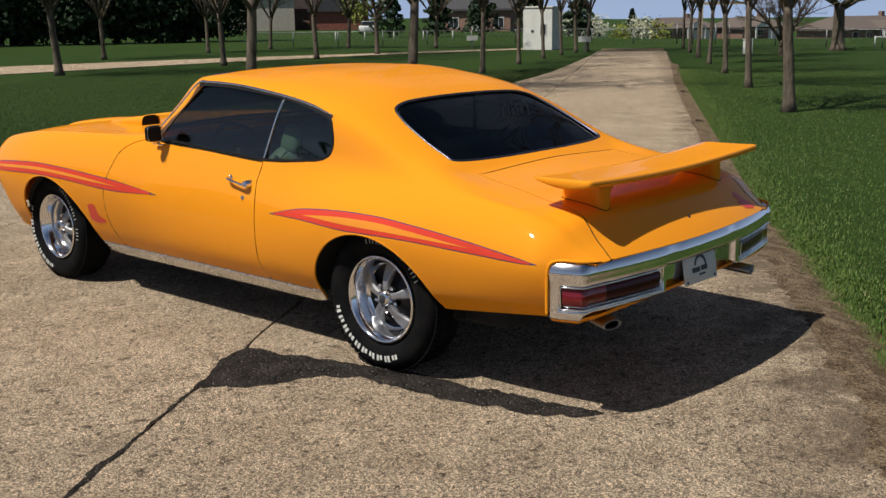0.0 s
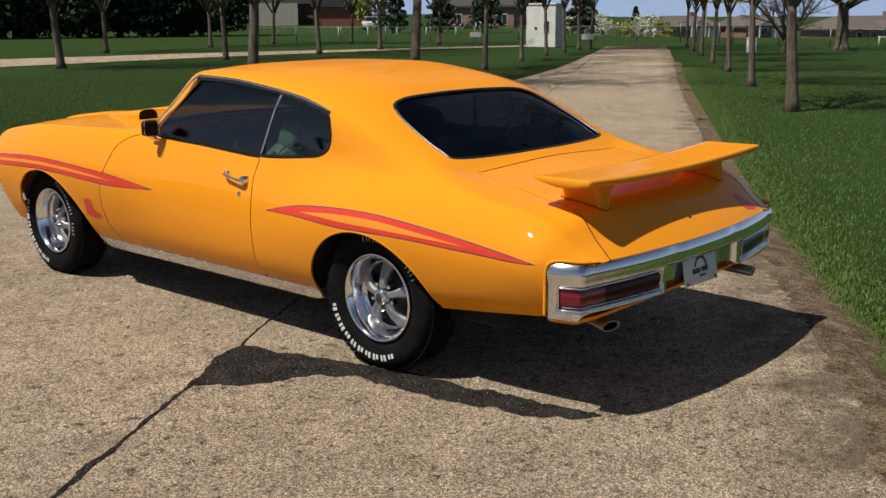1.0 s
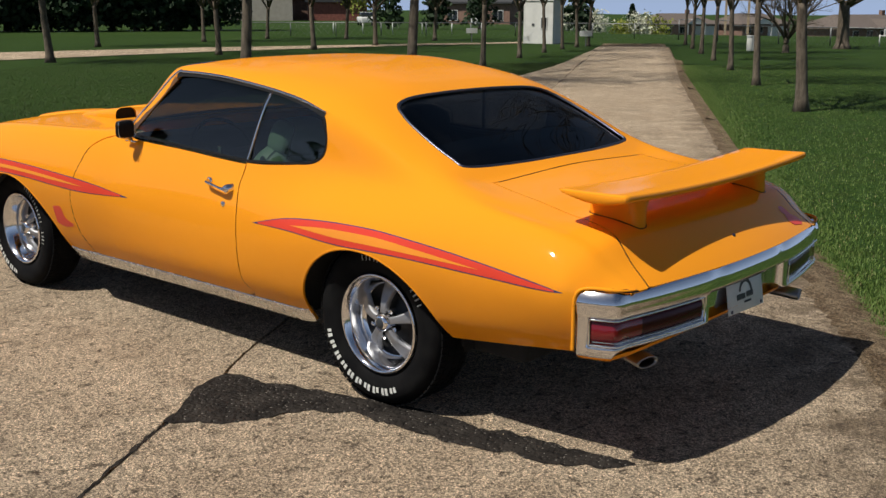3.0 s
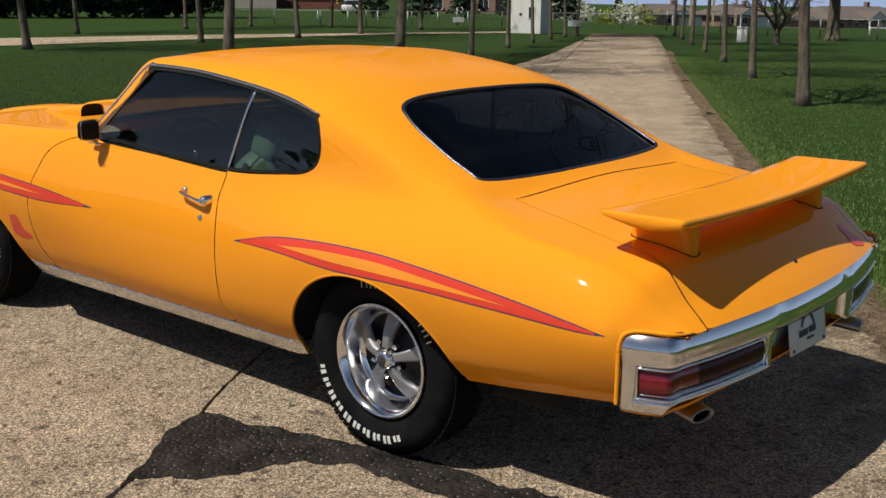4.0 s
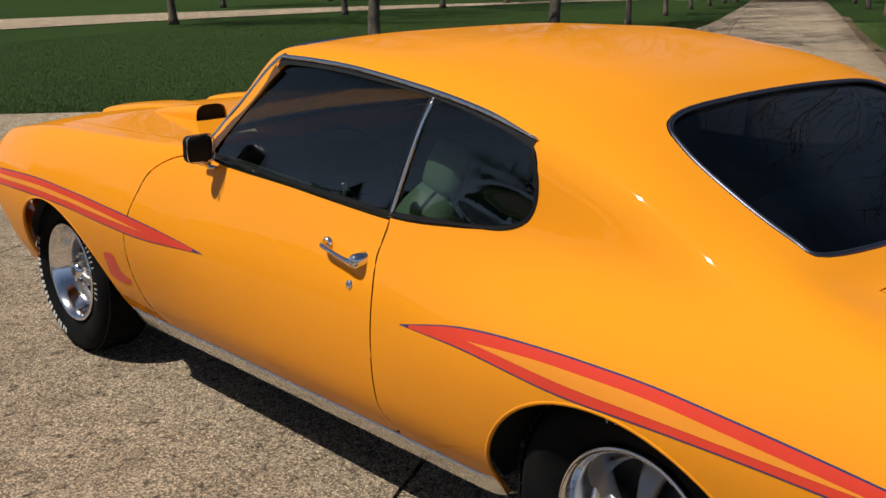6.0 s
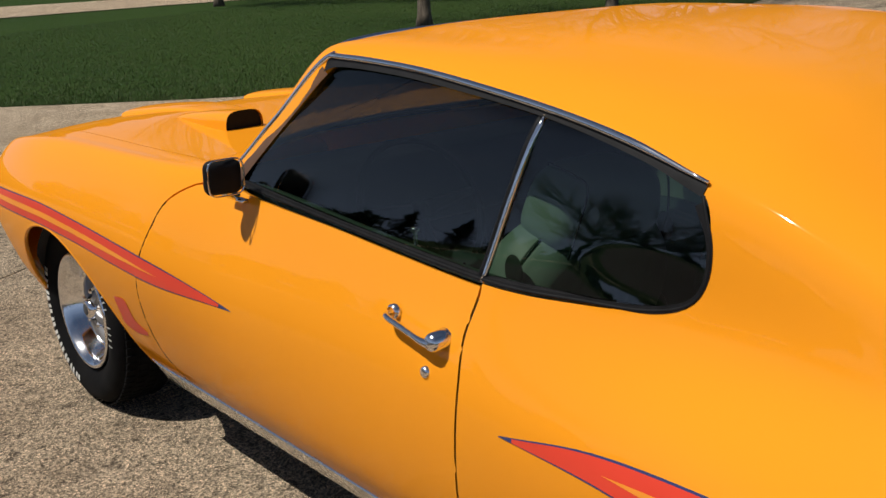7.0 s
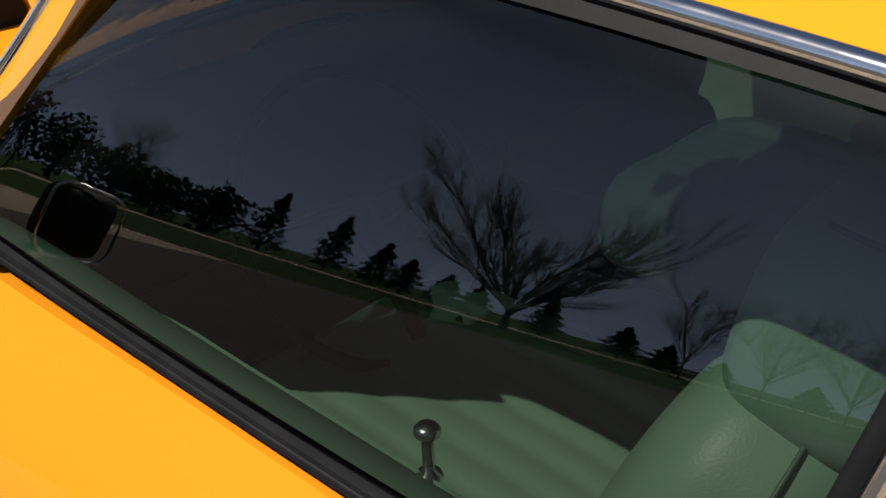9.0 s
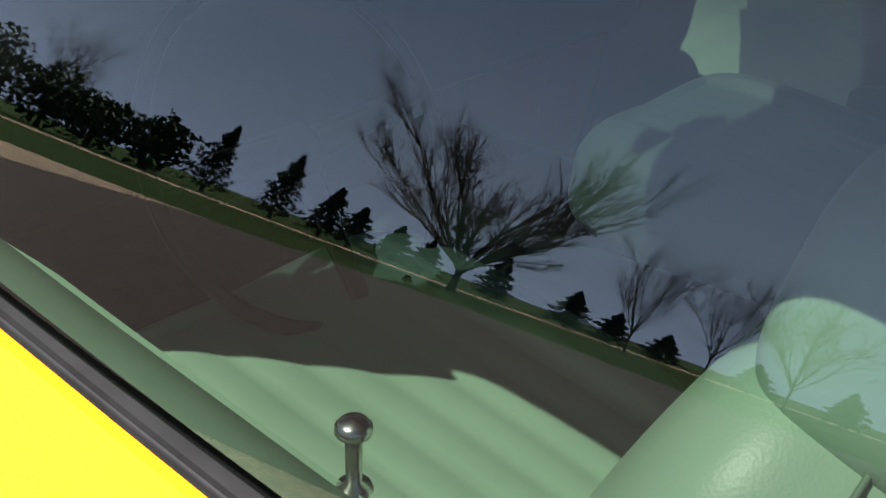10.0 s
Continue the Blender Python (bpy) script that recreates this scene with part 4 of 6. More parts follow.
part("badge", (v, [(r * 6 + c, r * 6 + c + 1, r * 6 + c + 7, r * 6 + c + 6) for r in range(7) for c in range(5)]), RED_DECAL, car, "red badge on the trunk lid")

# hood tachometer, hood scoops, wipers' cowl
HT = Vector((-.43, 2.43, .966))
v, f = [], []
for k, y in enumerate(np.linspace(0, 1, 16)):
    hgt, wid = .062 * (1 - y) ** .6, .066 * (1 - .55 * y ** 2)
    for t in np.linspace(0, math.pi, 14):
        c = math.copysign(abs(math.cos(t)) ** .55, math.cos(t))
        v.append((HT.x + wid * c, HT.y - .09 + .42 * y, top_z(HT.x + wid * c, HT.y - .09 + .42 * y) - .004 + hgt * abs(math.sin(t)) ** .55))
f = [(k * 14 + i, k * 14 + i + 1, (k + 1) * 14 + i + 1, (k + 1) * 14 + i) for k in range(15) for i in range(13)]
tach = part("hood_tachometer", (np.array(v), [q[::-1] for q in f]), PAINT, car, "orange hood-mounted tachometer housing")
face = np.array([v[i] for i in range(14)]) * (1, 1, 1)
face = (face - face.mean(0)) * (.93, 1, .93) + face.mean(0) + (0, .008, .0)
part("tachometer_face", (face, [tuple(range(14))]), DARK_TRIM, tach, "black dial face")
for s in (-1, 1):
    v = []
    for k, y in enumerate(np.linspace(0, 1, 14)):
        for t in np.linspace(0, math.pi, 12):
            wid = .13 * (.35 + .65 * y ** .7)
            xx, yy = s * .27 + wid * math.cos(t), 2.62 + .75 * y
            v.append((xx, yy, top_z(xx, yy) - .004 + .030 * y ** .8 * math.sin(t) ** .6))
    f = [(k * 12 + i, (k + 1) * 12 + i, (k + 1) * 12 + i + 1, k * 12 + i + 1) for k in range(13) for i in range(11)]
    part("hood_scoop", (np.array(v), f), PAINT, car, "orange hood scoop")
    v = np.array([(s * .27 + .125 * math.cos(t), 3.368, top_z(s * .27, 3.368) - .004 + .028 * math.sin(t) ** .6) for t in np.linspace(0, math.pi, 12)])
    part("scoop_mouth", (v, [tuple(range(12))]), DARK_TRIM, car)
for x0 in (-.42, .25):
    part("wiper", tube([(x0, 2.0, .99), (x0 + .25, 1.94, 1.01), (x0 + .45, 1.89, 1.015)], .007, 6), DARK_TRIM, car, "black wiper blade")

# underbody, wheel housings, nose
bm = box_bm((1.44, 4.1, .10), (0, 1.40, .33), (0, 0, 0), .02, 2)
part("floor_pan", bm, UNDER, car, "black underbody")
for s in (-1, 1):
    for cy in (.02, 2.72):
        a = np.linspace(.02, math.pi - .02, 30)
        v = np.array([[(s * (x or min(.89, -side_x(cy + .425 * math.cos(t), max(.285 + .40 * math.sin(t), .28)) - .035)), cy + .425 * math.cos(t), .285 + .40 * math.sin(t)) for t in a] for x in (.55, 0)]).reshape(-1, 3)
        f = [(i, i + 1, 30 + i + 1, 30 + i) for i in range(29)]
        well = part("wheel_housing", (v, f), UNDER, car)
        v = np.array([(s * .56, cy + .43 * math.cos(t), .285 + .42 * math.sin(t)) for t in a])
        part("housing_wall", (v, [tuple(range(30))]), UNDER, well)
bm = box_bm((1.30, .30, .30), (0, 3.60, .52), (0, 0, 0), .09, 4)
part("front_bumper", bm, PAINT, car, "orange body-coloured front bumper")

# rolled lips round the wheel arches
for s in (-1, 1):
    for outline in (ARCH_R, ARCH_F):
        p = np.array([(s * (-side_x(y, z) - .004), y, z) for y, z in outline if z > max(.262, float(pchip(ROCKER_Z, y)) + .012)])
        part("arch_lip", tube(p, .0060, 8), PAINT, car, "rolled orange wheel-arch lip")

# ---- wheels ----


def make_wheel(front):
    R = .336
    prof = [(.205, .050), (.225, .066), (.262, .080), (.292, .080), (.314, .068), (.329, .047), (.335, .020), (.336, -.02), (.335, -.095), (.329, -.120), (.31, -.142), (.27, -.152), (.21, -.12)]
    wheel = part("wheel", lathe([(.196, .052), (.186, .040), (.176, .005), (.168, -.06), (.166, -.10)], 64), chrome_material("rim_chrome", .06), car, "five-spoke wheel with a chrome rim")
    v, f = lathe(prof, 96)
    part("tyre", (v, f), RUBBER, wheel, "black tyre with raised white letters")
    # tread blocks across the running face
    bl_v, bl_f = [], []
    for k in range(72):
        for j, x in enumerate((-.105, -.062, -.020, .022)):
            a0 = 2 * math.pi * (k + .5 * (j % 2)) / 72
            q = [(x + dx, (.3375 + dr) * math.cos(a0 + da), (.3375 + dr) * math.sin(a0 + da)) for dr in (-.006, .0012) for dx, da in ((0, -.033), (.033, -.033), (.033, .033), (0, .033))]
            b = len(bl_v)
            bl_v += q
            bl_f += [(b + 4, b + 5, b + 6, b + 7), (b, b + 1, b + 5, b + 4), (b + 1, b + 2, b + 6, b + 5), (b + 2, b + 3, b + 7, b + 6), (b + 3, b, b + 4, b + 7)]
    tagged(part("tread", (np.array(bl_v), bl_f), RUBBER, wheel, smooth=False), kind="stuff")
    part("trim_ring", lathe([(.200, .050), (.206, .058), (.204, .066), (.197, .068), (.190, .062), (.178, .032), (.166, -.004), (.158, -.022), (.150, -.026)], 72), CHROME, wheel, "polished trim ring")
    part("wheel_disc", lathe([(.156, -.034), (.140, -.046), (.11, -.048), (.08, -.036), (.05, -.004)], 64), GREY_PAINT, wheel, "grey painted wheel centre")
    part("brake_drum", lathe([(.168, -.07), (.05, -.075), (.0, -.075)], 40), UNDER, wheel)
    for k in range(5):
        ang = 2 * math.pi * k / 5 + (.30 if not front else .75)
        sv = []
        for r, w, x, h in ((.040, .016, .034, .018), (.060, .015, .034, .020), (.085, .018, .028, .022), (.11, .024, .016, .022), (.135, .031, -.002, .020), (.157, .037, -.020, .016)):
            for a, b in ((-1, -1.4), (-.92, .55), (-.6, .8), (0, .55), (.6, .8), (.92, .55), (1, -1.4)):
                sv.append((x + h * (b - .8) * .6, r, a * w))
        sv = np.array(sv)
        fs = [(i * 7 + j, i * 7 + j + 1, (i + 1) * 7 + j + 1, (i + 1) * 7 + j) for i in range(5) for j in range(6)]
        c, s_ = math.cos(ang), math.sin(ang)
        sv = np.stack([sv[:, 0], sv[:, 1] * c - sv[:, 2] * s_, sv[:, 1] * s_ + sv[:, 2] * c], 1)
        part("spoke", (sv, fs), plain("spoke_metal", (.30, .30, .31), .46, .12, 20, .05, .7, .001) if k == 0 else bpy.data.materials["spoke_metal"], wheel)
        ang += math.pi / 5
        v, f = lathe([(.0, .026), (.007, .024), (.0105, .018), (.0115, -.01)], 6)
        part("lug_nut", (v + (.008, .062 * math.cos(ang), .062 * math.sin(ang)), f), CHROME, wheel, smooth=False)
    cap = part("centre_cap", lathe([(.0, .050), (.022, .050), (.030, .047), (.036, .036), (.040, .018), (.044, -.004)], 40), CHROME, wheel, "chrome centre cap with a dark middle")
    cap_v, cap_f = lathe([(.0, .0512), (.019, .0512), (.021, .0495)], 32)
    part("cap_disc", (cap_v, cap_f), INK, wheel)
    # raised letters round the sidewall, as plain bars: hollow grey ones above, solid white ones below
    def bar(a0, a1, r0, r1, mat):
        q = [(.0812 + .0022 * math.sin(math.pi * (r - .255) / .034), r * math.cos(a), r * math.sin(a)) for r in np.linspace(r0, r1, 3) for a in np.linspace(a0, a1, 3)]
        part("letter_bar", (np.array(q), [(0, 1, 4, 3), (1, 2, 5, 4), (3, 4, 7, 6), (4, 5, 8, 7)]), mat, wheel)

    for start, count, span, white in ((100, 9, -70, False), (198, 10, 94, True)):
        for k in range(count):
            if not white and k == 6:
                continue
            a0 = math.radians(start + span * k / (count - 1))
            da = math.radians(abs(span) / (count - 1)) * .34
            if white:
                bar(a0 - da, a0 - da * .25, .258, .287 if k % 3 else .280, WHITE), bar(a0 + da * .15, a0 + da, .258, .280 if k % 2 else .287, WHITE)
            else:
                bar(a0 - da, a0 - da * .62, .262, .285, GREY_LETTER), bar(a0 + da * .62, a0 + da, .262, .285, GREY_LETTER)
    return wheel


WHEEL_X = .775
wheels = [make_wheel(False)]
# the wheel is drawn with its face to +x; letters read on the left side
wheels[0].matrix_basis = pose(-WHEEL_X, 0, .336, 0, 0, 180)
w2 = copy_thing(wheels[0], pose(-WHEEL_X, 2.845, .334, -38, 0, 180))
copy_thing(wheels[0], pose(WHEEL_X, 0, .336, 70, 0, 0))
copy_thing(wheels[0], pose(WHEEL_X, 2.845, .334, 20, 0, 0))

# ---- inside the car ----


def front_seat(x):
    """A bucket seat: pleated cushion between smooth bolsters, a round-shouldered back, a tall headrest."""
    v, f = soft_box((.52, .54, .17), (0, 0, 0), (0, 0, 0), 4.5, 62, 0, 0, .0)
    top = np.clip((v[:, 2] - .05) / .03, 0, 1)
    inner = np.clip((.155 - np.abs(v[:, 0])) / .012, 0, 1) * np.clip((.235 - np.abs(v[:, 1])) / .012, 0, 1)
    v[:, 2] += top * (.022 * (1 - inner) * np.clip(np.abs(v[:, 0]) / .16, 0, 1) - .007 * inner * (1 - np.abs(np.sin(np.pi * v[:, 0] / .048)) ** .4))
    m = np.array(pose(x, 1.325, .590, 6, 0, 0))
    seat = part("front_seat", (v @ m[:3, :3].T + m[:3, 3], f), VINYL, car, "pale green pleated vinyl bucket seat")
    for s in (-1, 1):
        line = smooth_line([(s * .160, .25, .075), (s * .160, .05, .086), (s * .160, -.22, .082)], 6)
        part("piping", tube(line @ m[:3, :3].T + m[:3, 3], .003, 6), VINYL_MID, seat)
    v, f = soft_box((.52, .50, .19), (0, 0, 0), (0, 0, 0), 3.2, 62, 0, 0, .012)
    k = np.clip(v[:, 1] / .25, -1, 1)
    v[:, 0] *= 1 - .16 * np.clip(k, 0, 1) ** 2
    top = np.clip((v[:, 2] - .045) / .03, 0, 1)
    inner = np.clip((.165 - np.abs(v[:, 0])) / .012, 0, 1) * np.clip((.16 - v[:, 1]) / .012, 0, 1)
    v[:, 2] += top * (.030 * (np.abs(v[:, 0]) / .27) ** 2 - .006 * inner * (1 - np.abs(np.sin(np.pi * v[:, 0] / .042)) ** .4))
    m = np.array(pose(x, .958, .728, 112, 0, 0))
    part("backrest", (v @ m[:3, :3].T + m[:3, 3], f), VINYL, seat)
    for s in (-1, 1):
        line = smooth_line([(s * .246, -.22, .030), (s * .252, -.05, .034), (s * .244, .08, .030), (s * .205, .19, .022), (s * .12, .240, .010), (0, .251, .006)], 6)
        part("piping", tube(line @ m[:3, :3].T + m[:3, 3], .0022, 6), VINYL_MID, seat)
    line = smooth_line([(-.16, .165, .083), (0, .175, .080), (.16, .165, .083)], 8)
    part("piping", tube(line @ m[:3, :3].T + m[:3, 3], .0026, 6), VINYL_MID, seat)
    v, f = soft_box((.31, .165, .17), (0, 0, 0), (0, 0, 0), 3.6, 22)
    v[:, 0] *= 1 - .14 * np.clip(v[:, 1] / .08, -1, 1)
    m = np.array(pose(x, .862, .982, 102, 0, 0))
    head = part("headrest", (v @ m[:3, :3].T + m[:3, 3], f), VINYL, seat)
    for s in (-1, 1):
        line = smooth_line([(s * .145, -.070, .080), (s * .138, .0, .085), (s * .118, .074, .076), (s * .112, .085, .03), (s * .112, .085, -.04)], 6)
        part("headrest_seam", tube(line @ m[:3, :3].T + m[:3, 3], .0026, 5), VINYL_DARK, head)
    part("seat_base", box_bm((.42, .44, .14), (x, 1.30, .44), (0, 0, 0), .02), VINYL_DARK, seat)
    for s in (-1, 1):
        v, f = lathe([(.0, .006), (.020, .005), (.026, .0)], 20)
        part("hinge_button", (v * (s, 1, 1.3) + (x + s * .232, .862, .880), f), VINYL_DARK, seat)
    return seat


front_seat(-.45), front_seat(.40)
rear = part("rear_seat", soft_box((1.20, .50, .22), (0, .28, .56), (8, 0, 0), 6, 30, 16, .01), VINYL, car, "green pleated vinyl rear bench")
part("backrest", soft_box((1.20, .54, .14), (0, .02, .76), (108, 0, 0), 6, 30, 16, .01), VINYL, rear)
part("parcel_shelf", box_bm((1.10, .26, .02), (0, -.10, .905), (0, 0, 0), .005), VINYL_DARK, car, "dark parcel shelf")
part("cabin_floor", box_bm((1.44, 2.1, .03), (0, .95, .365)), VINYL_DARK, car, "dark green carpet")
bm = box_bm((.20, .80, .20), (-.02, 1.45, .50), (-3, 0, 0), .05, 4)
part("centre_console", bm, VINYL_DARK, car, "dark centre console")
bm = box_bm((1.44, .30, .22), (0, 1.92, .81), (0, 0, 0), .05, 4)
part("dashboard", bm, DARK_TRIM, car, "dark padded dashboard")
for s in (-1, 1):
    v = []
    ys = np.linspace(.50, 1.96, 60)
    for y in ys:
        for z in np.linspace(.36, .93, 30):
            zz = min(z, float(pchip(BELT_Z, y)) - .006)
            x = -side_x(y, zz) - .058 - .005 * np.clip((zz - .6) / .2, 0, 1)
            pleat = .008 * (1 - abs(math.sin((zz + .75 * abs(y - 1.55)) * 42)) ** .5) if .50 < zz < .86 and y > .85 else 0
            v.append((s * (x + pleat), y, zz))
    n = 30
    f = [(i * n + k, i * n + k + 1, (i + 1) * n + k + 1, (i + 1) * n + k) for i in range(len(ys) - 1) for k in range(n - 1)]
    dp = part("door_panel", (np.array(v), f if s > 0 else [q[::-1] for q in f]), VINYL, car, "pleated green vinyl door panel")
    v = np.array([(s * (-side_x(y, float(pchip(BELT_Z, y)) - .012) - d), y, float(pchip(BELT_Z, y)) + h) for y in ys for d, h in ((.018, -.004), (.021, .003), (.036, .007), (.054, .003), (.066, -.018))])
    f = [(i * 5 + k, i * 5 + k + 1, (i + 1) * 5 + k + 1, (i + 1) * 5 + k) for i in range(len(ys) - 1) for k in range(4)]
    part("sill_cap", (v, f if s > 0 else [q[::-1] for q in f]), VINYL_MID, dp, "dark green padded window sill")
    part("arm_rest", soft_box((.06, .42, .07), (s * .735, 1.15, .66), (0, 0, 0), 4, 10), VINYL, dp)
    v, f = lathe([(.0, .044), (.007, .043), (.0095, .040), (.0095, .036), (.0045, .032), (.0042, .006), (.009, .003), (.010, .0)], 20, "z")
    part("lock_knob", (v + (s * .772, 1.056, float(pchip(BELT_Z, 1.056)) - .010), f), WORN_CHROME, dp, "chrome door lock knob")
# headliner, under the roof
ys, xs = np.linspace(.26, 1.44, 24), np.linspace(-.62, .62, 25)
v = np.array([(x, y, top_z(x, y) - .03) for y in ys for x in xs])
part("headliner", (v, [(i * 25 + k, i * 25 + k + 1, (i + 1) * 25 + k + 1, (i + 1) * 25 + k) for i in range(23) for k in range(24)]), VINYL_DARK, car, "dark headliner")
sw = pose(-.375, 1.53, .835, 62, 0, 0)
v, f = tube([(.19 * math.cos(a), .19 * math.sin(a), 0) for a in np.linspace(0, 2 * math.pi, 48, endpoint=False)], .009, 8, True)
sp = joined(*[tube([(0, 0, -.02), (.185 * math.cos(a), .185 * math.sin(a), 0)], (.022, .012), 6, False, .4) for a in (0.1, math.pi - .1, -math.pi / 2)])
v, f = joined((v, f), sp, tube([(0, 0, -.01), (0, 0, -.22)], .03, 12))
m = np.array(sw)
part("steering_wheel", (v @ m[:3, :3].T + m[:3, 3], f), DARK_TRIM, car, "dark three-spoke steering wheel")
part("rear_view_mirror", soft_box((.22, .025, .06), (0, 1.55, 1.20), (10, 0, 0), 5, 8), DARK_TRIM, car)


# ---- the ground: lawn to the horizon, an old concrete drive, its slabs ----
ALONG, ACROSS = Vector((.8625, .506, 0)), Vector((-.506, .8625, 0))


def road(s, n, z=0.0):
    p = ALONG * s + ACROSS * n
    return (p.x, p.y, z)


bm = bmesh.new()
bmesh.ops.create_grid(bm, x_segments=180, y_segments=180, size=900)


def ground_z(x, y):
    """The lawn is level; past the far fence to the right of the drive's end it falls away."""
    far = min(max((math.hypot(x + 4, y + 3) - 66) / 84, 0), 1)
    side = min(max((math.degrees(math.atan2(x + 4, y + 3)) - 54) / 4, 0), 1)
    return -.035 - 3.3 * far * far * (3 - 2 * far) * side


for q in bm.verts:
    q.co.z = ground_z(q.co.x, q.co.y)
tagged(part("ground", bm, LAWN), "mown green lawn reaching to the horizon", "lawn", kind="structure")

pavement = tagged(new("pavement"), "old weathered concrete drive with dark joints", "pavement", kind="structure")
rng = random.Random(4)
JOINT = 1.18
RIGHT = -1.72


def slab(s0, s1, n0, n1, rough=.012, right_rough=0.0, corners=None):
    """One concrete slab, its rim a little broken."""
    pts = []
    loop = corners or [(s0, n0), (s1, n0), (s1, n1), (s0, n1)]
    for (a, b), (c, d) in zip(loop, loop[1:] + loop[:1]):
        length = math.hypot(c - a, d - b)
        k = max(2, int(length / .07)) if length < 15 else max(2, int(length / .4))
        for i in range(k):
            t = i / k
            s, n = a + (c - a) * t, b + (d - b) * t
            w = right_rough if abs(n - RIGHT) < 1e-6 and right_rough else rough
            j = noise.noise((s * 3.1, n * 3.1, 2)) * w + noise.noise((s * 11, n * 11, 5)) * w * .6
            j2 = noise.noise((s * 3.7, n * 3.7, 8)) * w
            if abs(n - RIGHT) < 1e-6:
                n = right_edge(s)
            pts.append((s + j2, n + j))
    bm = bmesh.new()
    top = [bm.verts.new(road(s, n, 0)) for s, n in pts]
    bot = [bm.verts.new(road(s, n, -.08)) for s, n in pts]
    f = bm.faces.new(top)
    for i in range(len(pts)):
        bm.faces.new((top[i], bot[i], bot[(i + 1) % len(pts)], top[(i + 1) % len(pts)]))
    bmesh.ops.triangulate(bm, faces=[f])
    bmesh.ops.recalc_face_normals(bm, faces=bm.faces[:])
    return part("slab", bm, CONCRETE, pavement, smooth=False)


def left_edge(s):
    """Where the lawn begins to the left of the drive."""
    return float(pchip([(-60, 2.6), (-14, 2.7), (-12, 3.6), (-10.5, 8), (-9.6, 20), (-9, 21), (3.4, 21), (4.5, 15), (6.7, 8.6), (7.9, 6.1), (10, 4.2), (14, 3.0), (20.6, 2.3), (25.8, 1.8), (33, 1.5), (41, 1.25), (60, 1.22)], s))


def right_edge(s):
    """Where the lawn begins to the right of the drive."""
    return float(pchip([(-60, -1.78), (-3, -1.75), (-.4, -1.72), (1.2, -1.66), (3.4, -1.56), (8, -1.50), (19, -1.47), (26, -1.56), (43, -1.68), (60, -1.7)], s))


LENGTH = 6.1
for k in [q for q in range(-8, 7) if q != 0]:
    s0, s1 = -1.13 + LENGTH * k, -1.13 + LENGTH * (k + (2 if k == -1 else 1))
    slab(s0 + .006, s1 - .006, RIGHT, JOINT - .008, .012, .09)
    if s1 < -12 or s0 > 7:
        ss = np.linspace(s0 + .006, s1 - .006, 8)
        slab(0, 0, 0, 0, .02, 0, [(s0 + .006, JOINT + .008), (s1 - .006, JOINT + .008)] + [(s, left_edge(s)) for s in ss[::-1]])
cuts = [-13.32, -7.23, 4.97, 11.07]
for a, b in zip(cuts, cuts[1:]):
    for n0, n1 in ((JOINT + .008, 4.25), (4.26, 99)):
        ss = np.linspace(a + .005, b - .005, 30)
        tops = [(s, min(n1, max(left_edge(s), n0 + .02))) for s in ss]
        if max(t[1] for t in tops) > n0 + .3:
            slab(0, 0, 0, 0, .012, 0, [(a + .005, n0), (b - .005, n0)] + tops[::-1])
# dark bed showing in the joints
bm = bmesh.new()
vs = [bm.verts.new(road(s, n, -.014)) for s, n in [(-48, -1.80), (2, -1.72), (46, -1.60), (46, 1.2), (-48, 1.3)]]
bm.faces.new(vs)
tagged(part("joint_filler", bm, SOIL, pavement), "dark dirt in the joints")
bm = bmesh.new()
vs = [bm.verts.new(road(s, n, -.015)) for s, n in [(-13, 1.3), (11, 1.3), (10, 3.6), (7.4, 5.9), (6.2, 8.5), (4.0, 14.5), (3.2, 20), (-9.0, 20), (-10.2, 8), (-11.8, 3.4), (-13, 2.5)]]
bm.faces.new(vs)
part("joint_filler", bm, SOIL, pavement)
# dark brown sheet added over the concrete to dim the side windows' mirrored ground
bm = bmesh.new()
bm.faces.new([bm.verts.new((x, y, .004)) for x, y in ((-4.9, -3.0), (-3.0, 1.5), (-2.3, 4.2), (-1.7, 7.0), (-3.2, 10.0), (-8.5, 13.0), (-14, 15.5), (-23, 14), (-24, -6), (-16, -12), (-6.2, -8))])
bmesh.ops.triangulate(bm, faces=bm.faces[:])
tagged(part("dark_ground_sheet", bm, plain("dark_brown_sheet", (.050, .036, .028), .95, .4, 5, .6, 0, .02)), "dark brown sheet beside the drive, added to darken its mirror image", "gravel", kind="structure")
# far end of the drive and the crossing path
bm = bmesh.new()
bm.faces.new([bm.verts.new((x, y, -.010)) for x, y in ((3, 27.6), (12, 29.2), (21, 29.9), (30, 29.2), (38, 27.0), (38.5, 28.4), (30.5, 31.0), (23, 33.6), (14.5, 34.9), (4, 35))])
bmesh.ops.triangulate(bm, faces=bm.faces[:])
tagged(part("path", bm, CONCRETE), "pale concrete path across the lawn", "path", kind="structure")

# dark tar over the broken cross joint, and along the long joint
up = smooth_line([(-.98, 1.2), (-.71, 1.21), (-.51, 1.16), (-.58, .93), (-.65, .63), (-.72, .34), (-.81, .12), (-.93, -.13), (-1.02, -.36), (-1.11, -.60)], 12)
lo = smooth_line([(-1.07, 1.18), (-1.04, 1.03), (-.98, .87), (-.86, .70), (-.87, .46), (-.98, .23), (-1.07, .02), (-1.14, -.23), (-1.19, -.46), (-1.14, -.60)], 12)
u2, l2 = [np.array([(s + .045 * noise.noise((s * 9, n * 9, k)) + .02 * noise.noise((s * 27, n * 27, k)), n + .035 * noise.noise((s * 9, n * 9, k + 4))) for s, n in q]) for k, q in ((1, up), (2, lo))]
v, rows = [], 12
